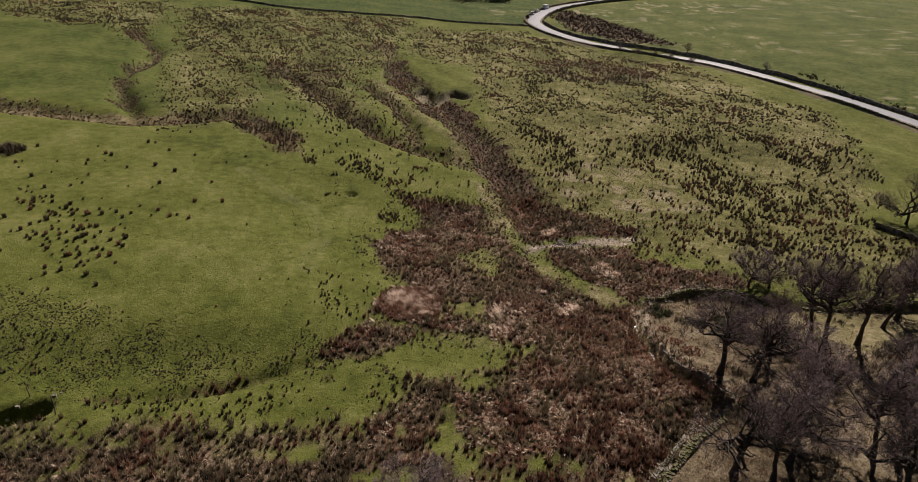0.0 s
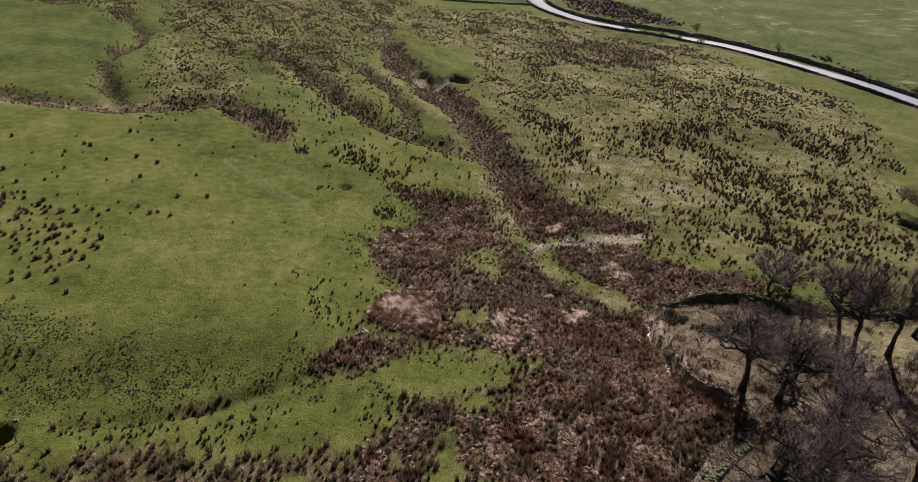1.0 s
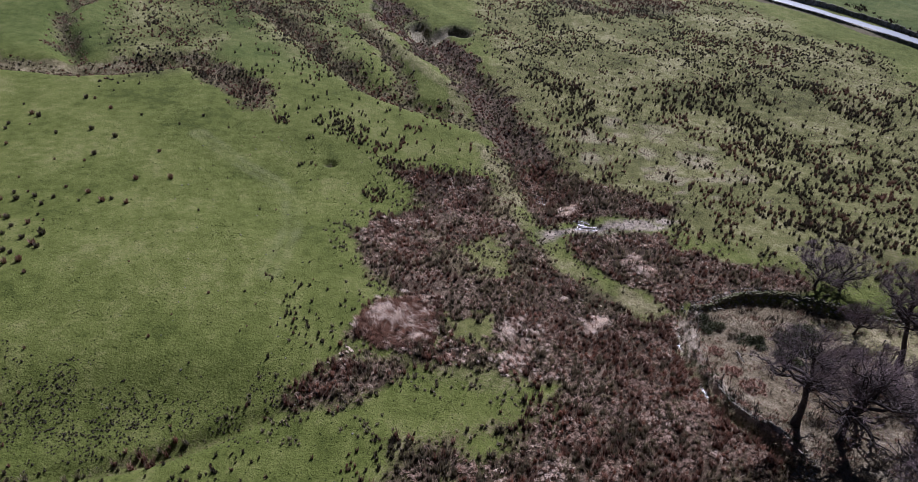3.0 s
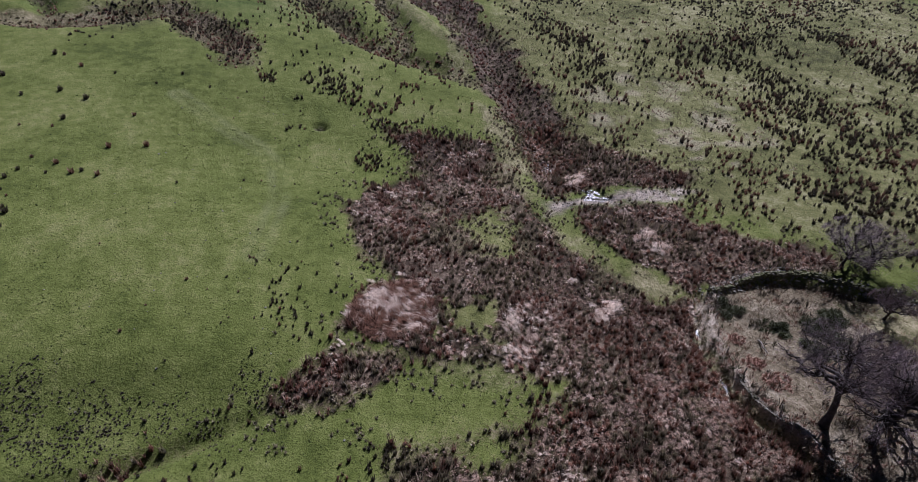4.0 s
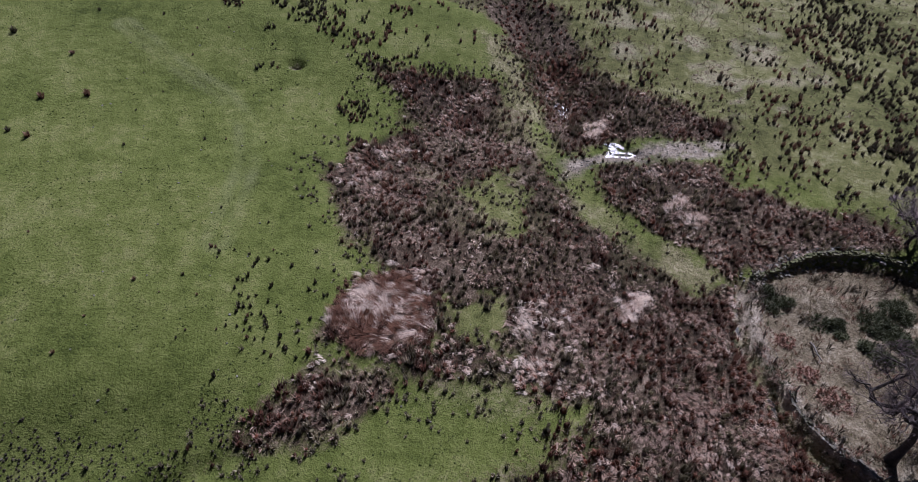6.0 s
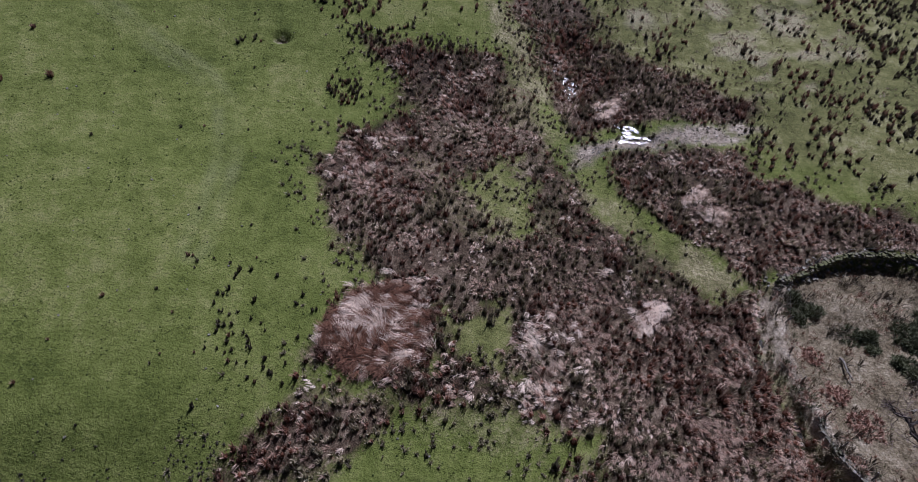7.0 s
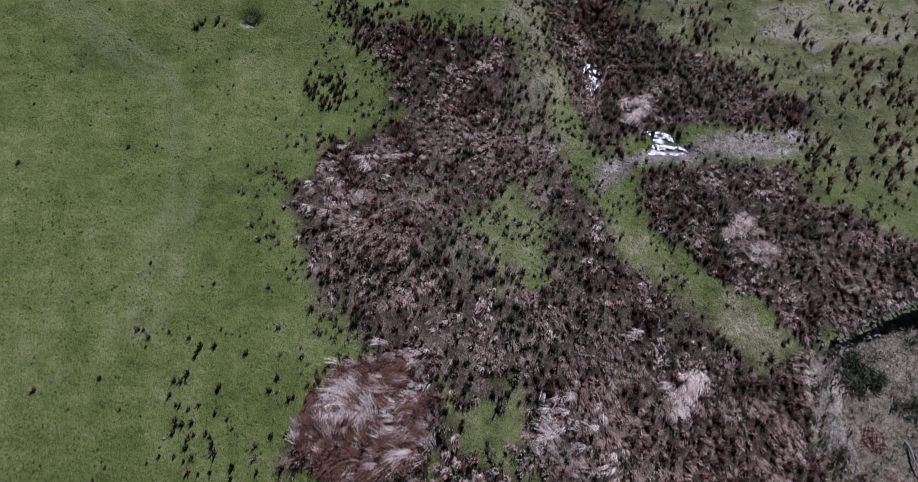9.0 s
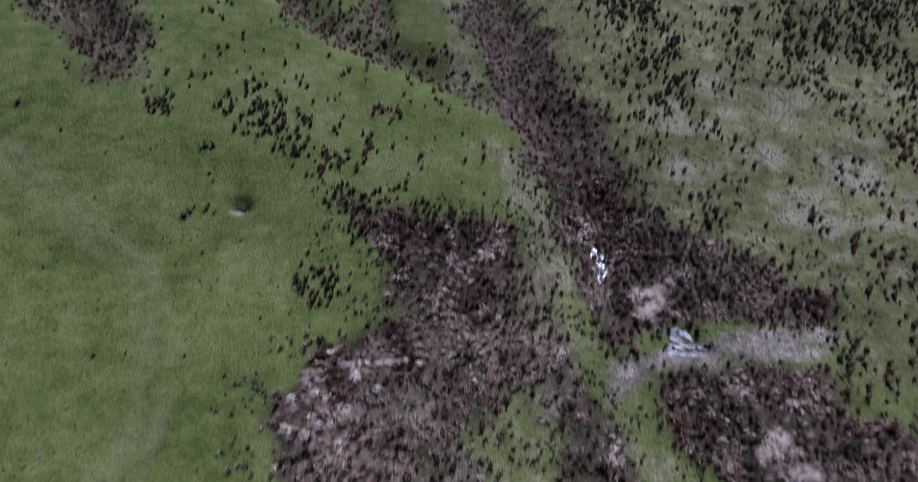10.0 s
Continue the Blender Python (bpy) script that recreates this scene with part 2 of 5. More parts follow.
MUD = [(12.3, 109.9), (13.7, 111.5), (18.3, 112.8), (26.4, 115.3), (33.5, 115.8), (36, 115), (33.5, 113), (28.4, 112), (22.6, 111.4), (16.8, 110.5), (14, 107.9), (12, 106.5)]
BANK = [(2.1, 138.3), (4.5, 137.4), (6.8, 132.9), (10.2, 129.3), (11.5, 124.8), (10.8, 119.6), (8.9, 114.4), (5.5, 113.4), (3.7, 117.9), (5.3, 123.2), (4.1, 129.2), (2.5, 134.1)]
HILL_RIGHT = [(13, 132), (6.6, 159), (2.2, 211), (1.5, 260), (26, 300), (59, 266), (84.8, 246), (95.4, 214), (106.8, 197), (107, 179), (99.5, 151), (83, 125), (88, 112), (82, 98), (62, 96), (50, 102), (44, 106), (35, 114), (26, 123)]
DENSE = [[(21, 256), (59, 264), (74.6, 250), (64.4, 228), (43, 223), (23.7, 231)],
         [(75, 222), (86.5, 210), (89.4, 188), (89.2, 171), (95.8, 155.4), (87.6, 141), (83, 152.4), (80.8, 165), (75.4, 176.5), (70, 192)],
         [(64.4, 152), (72, 141.4), (84, 134.4), (81, 118.4), (92, 113), (90, 100), (72.4, 112), (63.4, 127)],
         [(47, 114), (59.7, 117.5), (71.7, 113.8), (80, 104), (66, 97), (52, 103)]]
LENS = [(71.3, 176.4), (79.8, 170.7), (81.7, 159.5), (75.3, 154.2), (69.4, 162.8)]
SPARSE = [(30, 154), (44.6, 153), (54, 140), (49, 120), (34.7, 118.5), (28.3, 131), (23.3, 145.4)]
UPPER_MID = [(-69, 148), (-83, 172), (-94, 206), (-106, 244), (-128, 287), (-88, 304), (-31, 314), (-29, 281), (-34, 230), (-38, 206), (-24, 160), (-30, 163), (-49, 178), (-69, 209), (-55, 165), (-61, 156)]
UPPER_LEFT = [(-178, 248), (-147, 240), (-139, 249), (-118, 229), (-125, 268), (-132, 295), (-193, 271)]
ABOVE = [(-28, 294), (23, 304), (21, 256), (5, 235), (-10, 239), (-24, 252)]
BROW = [(-57.4, 153.2), (-59, 161.4), (-52.5, 163.2), (-44.6, 156), (-39.6, 149), (-39.6, 144.2), (-42, 141.5), (-46, 145)]
PEATY = [(-68, 200), (-67, 219), (-60, 232), (-40, 226), (-36, 205), (-43, 192), (-52, 187)]
RIBBON = [(-30.3, 140.1), (-26.3, 142.8), (-21, 139.8), (-16.1, 134.2), (-12.8, 128.7), (-7.1, 127.6), (-0.3, 127.5), (-0.9, 125.4), (-6.8, 123.9), (-9.5, 122.1), (-12.3, 124.8), (-16.4, 128.3), (-21.2, 134.3), (-26.8, 136.5)]
BETWEEN = [(-58, 166), (-40, 190), (-30, 205), (-22, 190), (-12, 157), (2, 146), (4, 130), (-10, 129), (-26, 134), (-40, 142), (-52, 152)]
GLADE = [(47, 91), (51, 84), (57, 80.5), (66, 79), (80, 78), (84, 89), (68, 90.5), (56, 91.2)]
CLUMPS = [(-14.3, 116.8, 2.5), (-27, 124.5, 1.4), (-28.6, 132, 0.9), (-10, 140.6, 1.6), (-35, 137, 1.7), (-12.5, 109.5, 1.2)]
BLEACHED = [(31.3, 152.5, 2.2), (24, 136.3, 2), (35, 139.4, 2.3), (45.3, 137.2, 3.4), (39, 146, 1.5), (29, 144, 1.3), (52, 131, 1.8)]
TUSS_A = [(-79, 108), (-67.5, 103), (-56.6, 96), (-55, 88), (-54.5, 81.7), (-60.6, 81.6), (-66.6, 90), (-74, 97)]
SLOPE_LOW = [(-70, 76), (-50, 74), (-36.7, 70.4), (-22, 69), (-17, 71.5), (-17.6, 68.7), (-33, 61.5), (-46, 60.4), (-70, 62)]
LOW_STRIP = [(-46, 59.5), (-32.4, 60.4), (-19, 63.7), (-3, 67), (-4, 62), (-18.7, 60.5), (-24.8, 57.5), (-37.5, 55.6)]
TUSS_EDGE = [(-23.2, 89.4), (-18.4, 89.2), (-12, 88), (-11.5, 82), (-13, 77), (-19.8, 76.5), (-20.5, 81)]
DARK_MOOR = [(37.9, 346), (46.8, 372), (68.6, 334), (78.6, 314), (88, 287), (64, 290), (45.5, 312)]
FIELD_TOP = [(-118, 315), (-84, 311), (-44, 316), (-3, 320), (26, 322), (26, 340), (34, 362), (46, 380), (60, 440), (-300, 440), (-300, 300)]
ROAD = [(155, 130), (143, 160), (132, 189), (126.7, 201.3), (117.3, 220.4), (105, 240), (93, 255.5), (79.8, 266), (63.4, 277), (48.1, 289.6), (36.9, 305), (30.1, 321.3), (28.9, 336), (36, 359.4), (47.3, 379), (62, 396), (90, 418), (140, 440)]
TRACK = [(-47, 128), (-37.6, 120.6), (-31, 116.8), (-26.4, 110.8), (-24.4, 103), (-23.9, 96), (-24, 90)]


def streaks(x, y, seed):
    """Clumping that runs down the slope towards the stream."""
    u, v = 0.85 * x + 0.53 * y, 0.53 * x - 0.85 * y
    return fbm(u / 1.0, v / 2.6, 5.0, seed, 3)


def gully_mask(x, y, wide=1.0):
    m = np.zeros(np.shape(x))
    for k, (axis, depth, half) in enumerate(GULLIES):
        d, _ = line_dist(x, y, axis)
        m = np.maximum(m, (0.6 if k == 3 else 1.0) * np.clip(1.35 - d / (half * 1.1 * wide) + 2.4 * (fbm(x, y, 5, 31) - 0.5), 0, 1))
    return m


def cover(x, y):
    """How much of each kind of ground cover lies at a place, 0..1."""
    c = {}
    rush = np.maximum.reduce([inside(x, y, p, 2.6, 2.4, 4.0, 3 + k) for k, p in enumerate((MARSH, MARSH_LOW, ISLAND, MOUTH))])
    fore = inside(x, y, FOREGROUND, 7.0, 4.0, 5.0, 9)
    rush = np.maximum(rush, fore * np.clip(2.6 * fbm(x, y, 3.5, 44) - 0.4, 0.1, 0.95))
    green = np.maximum.reduce([(1.0, 1.0, 0.58)[k] * inside(x, y, p, 2.6, 3.0, 2.0, 50 + k) for k, p in enumerate((GREEN_A, GREEN_B, GREEN_C))])
    rush = rush * (1 - 0.95 * green)
    ravine = inside(x, y, RAVINE, 2.5, 4.5, 5.0, 32)
    rush = np.maximum(rush, np.maximum(0.62 * gully_mask(x, y), 0.9 * ravine * np.clip(3.5 * fbm(x, y, 4.0, 36) - 0.6, 0.3, 1)))
    rush = np.maximum(rush, 0.7 * inside(x, y, BROW, 2.5, 2.0, 3.0, 33))
    rush = np.maximum(rush, 0.45 * inside(x, y, PEATY, 8.0, 5.0, 6.0, 34) * np.clip(3.2 * fbm(x, y, 5, 35) - 0.9, 0, 1))
    hag = np.maximum.reduce([np.clip(1.7 - line_dist(x, y, axis)[0] / half, 0, 1) for axis, half in HAGS])
    rush = rush * (1 - hag)
    c["bowl"] = inside(x, y, BOWL, 0.8, 0.6, 2.0, 60)
    pale = np.maximum.reduce([inside(x, y, p, 1.2, 0.9, 1.5, 61 + k) for k, p in enumerate(PALE)])
    c["pale"] = np.maximum(pale * np.clip(3.2 * fbm(x, y, 1.8, 66) - 0.6, 0.3, 1), c["bowl"])
    c["bank"] = np.maximum(0.7 * inside(x, y, BANK, 3.0, 1.6, 2.5, 70), 0.75 * inside(x, y, BARE, 2.2, 1.6, 2.0, 74))
    c["pale"] = np.maximum(c["pale"], np.maximum.reduce([inside(x, y, p, 2.4, 1.6, 2.0, 68 + k) for k, p in enumerate(PALE_THIN)]) * np.clip(5.0 * fbm(x, y, 1.5, 67) - 2.4, 0.0, 0.32))
    thin = np.maximum.reduce([(0.65, 0.9, 0.45)[k] * inside(x, y, p, 4.0, 3.0, 3.0, 76 + k) for k, p in enumerate(THIN)])
    c["green"] = green
    c["bank"] = np.maximum(c["bank"], thin * (1 - 0.85 * green) * np.clip(3.0 * fbm(x, y, 3.0, 79) - 0.6, 0.4, 0.9))
    c["mud"] = inside(x, y, MUD, 1.6, 1.0, 1.5, 71) * np.clip(3.2 * fbm(x, y, 1.6, 75) - 0.4, 0.35, 1)
    c["mud"] = np.maximum(c["mud"], np.exp(-(np.hypot(x - HOLE[0], y - HOLE[1] + 0.2) / 0.8) ** 4))
    bd, _ = line_dist(x, y, [((u + p) / 2, (v + q) / 2) for (u, v), (p, q) in zip(WALL_W, BROOK[:9])])
    c["bank"] = np.maximum(c["bank"], 0.95 * np.clip(1.9 - bd / 0.75, 0, 1))
    wd, _ = line_dist(x, y, [(u + 0.1, v) for u, v in WALL_W])
    c["mud"] = np.maximum(c["mud"], np.clip(1.7 - wd / 0.6, 0, 1) * np.clip(3.5 * fbm(x, y, 2.2, 73) - 0.5, 0.3, 1))
    kd, _ = line_dist(x, y, [(30.5, 91.4), (29.9, 88.8), (29.3, 86.8), (28.5, 84.6), (28.6, 83.4)])
    c["mud"] = np.maximum(c["mud"], np.clip(1.4 - kd / 0.6, 0, 1) * np.clip(3.0 * fbm(x, y, 0.9, 77) - 0.5, 0.1, 1))
    c["mud"] = np.maximum(c["mud"], 0.62 * hag)
    c["wood"] = inside(x, y, WOOD, 1.2, 0.8, 3.0, 72)
    glade = inside(x, y, GLADE, 3.0, 2.0, 4.0, 82) * np.clip(3.2 * fbm(x, y, 3.0, 83) - 0.6, 0.3, 1)
    c["wood"], c["bank"] = c["wood"] * (1 - 0.8 * glade), np.maximum(c["bank"], 0.8 * glade)
    sd, _ = line_dist(x, y, SPUR)
    c["bank"] = np.maximum(c["bank"], np.clip(1.4 - sd / 1.7 + 1.6 * (fbm(x, y, 3.0, 69) - 0.5), 0, 0.5))
    sd, _ = line_dist(x, y, SEDGE)
    sedge = np.clip(1.6 - sd / 2.2 + 1.6 * (fbm(x, y, 4.0, 78) - 0.5), 0, 0.95)
    c["bank"] = np.maximum(c["bank"], sedge)
    c["rush"] = rush * (1 - c["wood"]) * (1 - c["mud"]) * (1 - 0.45 * c["bank"]) * (1 - 0.25 * inside(x, y, BANK, 3.0, 2.0, 2.5, 70))
    hill = np.maximum.reduce([inside(x, y, p, 6.0, 4.0, 8.0, 80) for p in (HILL_RIGHT, UPPER_MID, UPPER_LEFT, ABOVE)])
    c["hill"] = np.maximum(hill, 0.75 * np.maximum.reduce([inside(x, y, p, 3.0, 2.0, 3.0, 85) for p in (GREEN_A, GREEN_B, GREEN_C)]))
    c["lush"] = inside(x, y, FIELD_TOP, 3.0, 0.5, 5.0, 90)
    for k, p in enumerate(DENSE):
        c["rush"] = np.maximum(c["rush"], (0.55, 0.32, 0.32, 0.32)[k] * inside(x, y, p, 7.0, 5.0, 7.0, 101 + k) * np.clip(3.6 * streaks(x, y, 100) - 1.0, 0, 1))
    c["rush"] = np.maximum(c["rush"], 0.8 * inside(x, y, DARK_MOOR, 6.0, 3.0, 8.0, 210))
    return c


def rush_density(x, y):
    """Scattered tussocks per square metre, away from the marsh."""
    s = streaks(x, y, 100)
    d = 1.0 * inside(x, y, HILL_RIGHT, 6.0, 4.0, 8.0, 80) * np.clip((s - 0.38) * 5, 0.14, 1.5)
    for k, p in enumerate(DENSE):
        d = np.maximum(d, 1.9 * inside(x, y, p, 7.0, 5.0, 7.0, 101 + k) * np.clip((s - 0.25) * 4, 0.2, 1))
    gd, _ = line_dist(x, y, GULLIES[0][0])
    d = d * np.clip((gd - 4) / 16, 0.12, 1)
    d = d * (1 - 0.9 * inside(x, y, LENS, 4.0, 1.5, 4.0, 110)) * (1 - 0.55 * inside(x, y, SPARSE, 6.0, 3.0, 6.0, 111))
    for k, p in enumerate((UPPER_MID, UPPER_LEFT, ABOVE)):
        d = np.maximum(d, 0.85 * inside(x, y, p, 8.0, 5.0, 8.0, 112 + k) * np.clip((s - 0.3) * 4, 0.45, 1.2))
    for k, (p, q) in enumerate(((BROW, 1.6), (RIBBON, 2.6), (SLOPE_LOW, 0.13), (LOW_STRIP, 1.2), (TUSS_EDGE, 0.8))):
        d = np.maximum(d, q * inside(x, y, p, 2.0, 1.5, 3.0, 120 + k) * np.clip((fbm(x, y, 3.0, 130 + k) - 0.35) * 5, 0.55 if k == 1 else 0.1, 1))
    d = np.maximum(d, inside(x, y, BETWEEN, 4.0, 3.0, 5.0, 127) * (0.09 + 0.5 * np.clip((fbm(x, y, 4.0, 132) - 0.56) * 6, 0, 1)))
    for a, b, r in CLUMPS:
        d = np.maximum(d, 2.0 * np.clip(2.2 - 1.7 * np.hypot(x - a, y - b) / r + 1.6 * (vnoise(x, y, 0.9, 131) - 0.5), 0, 1))
    rd, _ = line_dist(x, y, ROAD)
    return d * np.clip((rd - 7) / 6, 0, 1)


# ---------------------------------------------------------------- materials
def material(name):
    m = bpy.data.materials.new(name)
    m.use_nodes = True
    return m, m.node_tree, m.node_tree.nodes["Principled BSDF"]


def node(nt, kind, **inputs):
    n = nt.nodes.new(kind)
    for key, value in inputs.items():
        n.inputs[key.replace("_", " ")].default_value = value
    return n


def noise_of(nt, scale, detail=4.0, rough=0.6, vector=None):
    n = node(nt, "ShaderNodeTexNoise", Scale=scale, Detail=detail, Roughness=rough)
    if vector is None:
        vector = nt.nodes.new("ShaderNodeNewGeometry").outputs["Position"]
    nt.links.new(vector, n.inputs["Vector"])
    return n.outputs["Fac"]


def ramp(nt, fac, stops):
    r = nt.nodes.new("ShaderNodeValToRGB")
    els = r.color_ramp.elements
    while len(els) < len(stops):
        els.new(0.5)
    for e, (p, c) in zip(els, stops):
        e.position, e.color = p, (*c, 1)
    nt.links.new(fac, r.inputs[0])
    return r.outputs[0]


def mix(nt, fac, a, b):
    m = nt.nodes.new("ShaderNodeMix")
    m.data_type = "RGBA"
    for value, socket in ((fac, m.inputs[0]), (a, m.inputs[6]), (b, m.inputs[7])):
        if isinstance(value, (int, float)):
            socket.default_value = value
        elif isinstance(value, tuple):
            socket.default_value = (*value, 1)
        else:
            nt.links.new(value, socket)
    return m.outputs[2]


def maths(nt, op, a, b=0.0, clamp=False):
    m = nt.nodes.new("ShaderNodeMath")
    m.operation, m.use_clamp = op, clamp
    for value, socket in ((a, m.inputs[0]), (b, m.inputs[1])):
        if isinstance(value, (int, float)):
            socket.default_value = value
        else:
            nt.links.new(value, socket)
    return m.outputs[0]


def attribute(nt, name):
    a = nt.nodes.new("ShaderNodeAttribute")
    a.attribute_name = name
    return a.outputs["Fac"]


def bump(nt, bsdf, fac, strength, distance):
    b = node(nt, "ShaderNodeBump", Strength=strength, Distance=distance)
    nt.links.new(fac, b.inputs["Height"])
    nt.links.new(b.outputs[0], bsdf.inputs["Normal"])


def plain(name, stops, scale, rough=0.85, relief=0.3, depth=0.02, metal=0.0):
    """A mottled surface: noise through a ramp, with fine relief."""
    m, nt, b = material(name)
    big, fine = noise_of(nt, scale), noise_of(nt, scale * 7)
    f = maths(nt, "ADD", maths(nt, "MULTIPLY", big, 0.6), maths(nt, "MULTIPLY", fine, 0.4))
    nt.links.new(ramp(nt, f, stops), b.inputs["Base Color"])
    b.inputs["Roughness"].default_value, b.inputs["Metallic"].default_value = rough, metal
    bump(nt, b, fine, relief, depth)
    return m


def ground_material():
    m, nt, b = material("moor_ground")
    big, mid, fine = noise_of(nt, 0.07, 5), noise_of(nt, 0.55, 5, 0.65), noise_of(nt, 2.6, 4, 0.7)
    grit = noise_of(nt, 9.0, 3, 0.75)
    f = maths(nt, "ADD", maths(nt, "ADD", maths(nt, "MULTIPLY", big, 0.25), maths(nt, "MULTIPLY", mid, 0.25)), maths(nt, "ADD", maths(nt, "MULTIPLY", fine, 0.25), maths(nt, "MULTIPLY", grit, 0.25)))
    soft = maths(nt, "ADD", maths(nt, "ADD", maths(nt, "MULTIPLY", big, 0.36), maths(nt, "MULTIPLY", mid, 0.34)), maths(nt, "ADD", maths(nt, "MULTIPLY", fine, 0.18), maths(nt, "MULTIPLY", grit, 0.12)))
    grass = ramp(nt, soft, [(0.41, (0.072, 0.092, 0.018)), (0.465, (0.107, 0.132, 0.028)), (0.525, (0.144, 0.168, 0.042)), (0.59, (0.205, 0.215, 0.076))])
    rough = ramp(nt, soft, [(0.41, (0.066, 0.070, 0.022)), (0.465, (0.126, 0.132, 0.044)), (0.525, (0.182, 0.182, 0.068)), (0.59, (0.31, 0.295, 0.155))])
    lush = ramp(nt, soft, [(0.42, (0.038, 0.070, 0.016)), (0.5, (0.068, 0.106, 0.026)), (0.60, (0.125, 0.150, 0.046))])
    thatch = ramp(nt, f, [(0.42, (0.018, 0.012, 0.008)), (0.48, (0.058, 0.040, 0.026)), (0.53, (0.125, 0.092, 0.063)), (0.59, (0.30, 0.24, 0.18))])
    straw = ramp(nt, f, [(0.42, (0.10, 0.06, 0.04)), (0.50, (0.26, 0.19, 0.14)), (0.58, (0.46, 0.38, 0.31))])
    mud = ramp(nt, f, [(0.43, (0.060, 0.046, 0.030)), (0.50, (0.24, 0.19, 0.130)), (0.57, (0.50, 0.43, 0.33))])
    litter = ramp(nt, f, [(0.42, (0.040, 0.030, 0.018)), (0.475, (0.125, 0.100, 0.060)), (0.535, (0.235, 0.195, 0.130)), (0.60, (0.42, 0.37, 0.28))])
    bank = ramp(nt, f, [(0.42, (0.066, 0.062, 0.026)), (0.50, (0.22, 0.198, 0.100)), (0.58, (0.42, 0.37, 0.235))])

    def edge(name, gain=1.6):
        v = maths(nt, "ADD", attribute(nt, name), maths(nt, "MULTIPLY", maths(nt, "SUBTRACT", fine, 0.5), 0.9))
        return maths(nt, "MULTIPLY", maths(nt, "SUBTRACT", v, 0.2), gain, True)
    col = mix(nt, attribute(nt, "hill"), grass, rough)
    col = mix(nt, attribute(nt, "lush"), col, lush)
    col = mix(nt, maths(nt, "MULTIPLY", attribute(nt, "track"), 0.34), col, (0.28, 0.28, 0.15))
    col = mix(nt, maths(nt, "MULTIPLY", attribute(nt, "dry"), 0.7), col, (0.40, 0.36, 0.245))
    col = mix(nt, edge("bank"), col, bank)
    col = mix(nt, edge("rush"), col, thatch)
    col = mix(nt, edge("wood"), col, litter)
    col = mix(nt, edge("pale"), col, straw)
    col = mix(nt, edge("mud"), col, mud)
    speck = ramp(nt, noise_of(nt, 6.0, 2, 0.6), [(0.34, (0.45, 0.45, 0.45)), (0.42, (1, 1, 1)), (0.60, (1, 1, 1)), (0.72, (1.15, 1.13, 1.1))])
    tint = nt.nodes.new("ShaderNodeMix")
    tint.data_type, tint.blend_type = "RGBA", "MULTIPLY"
    tint.inputs[0].default_value = 1.0
    nt.links.new(col, tint.inputs[6])
    nt.links.new(speck, tint.inputs[7])
    nt.links.new(tint.outputs[2], b.inputs["Base Color"])
    wet = attribute(nt, "mud")
    nt.links.new(maths(nt, "SUBTRACT", 0.95, maths(nt, "MULTIPLY", wet, 0.32)), b.inputs["Roughness"])
    nt.links.new(maths(nt, "ADD", 0.15, maths(nt, "MULTIPLY", wet, 0.35)), b.inputs["Specular IOR Level"])
    rel = maths(nt, "ADD", maths(nt, "MULTIPLY", fine, 0.7), maths(nt, "MULTIPLY", grit, 0.3))
    bump(nt, b, rel, 1.0, 0.28)
    return m


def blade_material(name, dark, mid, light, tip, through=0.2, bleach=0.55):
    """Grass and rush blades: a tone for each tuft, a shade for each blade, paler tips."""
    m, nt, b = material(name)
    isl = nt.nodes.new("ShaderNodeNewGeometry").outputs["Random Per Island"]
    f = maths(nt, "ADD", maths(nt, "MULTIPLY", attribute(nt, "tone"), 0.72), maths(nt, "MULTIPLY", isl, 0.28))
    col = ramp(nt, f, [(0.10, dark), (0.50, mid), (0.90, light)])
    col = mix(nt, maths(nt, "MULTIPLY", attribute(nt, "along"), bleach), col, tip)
    nt.links.new(col, b.inputs["Base Color"])
    b.inputs["Roughness"].default_value = 0.75
    b.inputs["Specular IOR Level"].default_value = 0.2
    t = nt.nodes.new("ShaderNodeBsdfTranslucent")
    nt.links.new(col, t.inputs[0])
    s = nt.nodes.new("ShaderNodeMixShader")
    s.inputs[0].default_value = through
    nt.links.new(b.outputs[0], s.inputs[1])
    nt.links.new(t.outputs[0], s.inputs[2])
    nt.links.new(s.outputs[0], nt.nodes["Material Output"].inputs[0])
    return m


GROUND = ground_material()
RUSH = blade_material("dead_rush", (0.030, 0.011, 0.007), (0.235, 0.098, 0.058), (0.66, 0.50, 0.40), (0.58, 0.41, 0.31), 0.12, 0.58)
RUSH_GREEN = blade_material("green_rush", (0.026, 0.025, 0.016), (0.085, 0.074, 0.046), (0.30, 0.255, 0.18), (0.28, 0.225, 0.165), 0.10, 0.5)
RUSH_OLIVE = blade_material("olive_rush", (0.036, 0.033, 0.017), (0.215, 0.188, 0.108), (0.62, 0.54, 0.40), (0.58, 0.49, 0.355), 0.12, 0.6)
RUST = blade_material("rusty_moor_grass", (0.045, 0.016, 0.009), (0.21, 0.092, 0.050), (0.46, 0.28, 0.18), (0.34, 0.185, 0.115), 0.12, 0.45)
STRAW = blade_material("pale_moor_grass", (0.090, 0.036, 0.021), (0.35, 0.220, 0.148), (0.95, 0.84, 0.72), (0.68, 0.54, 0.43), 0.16)
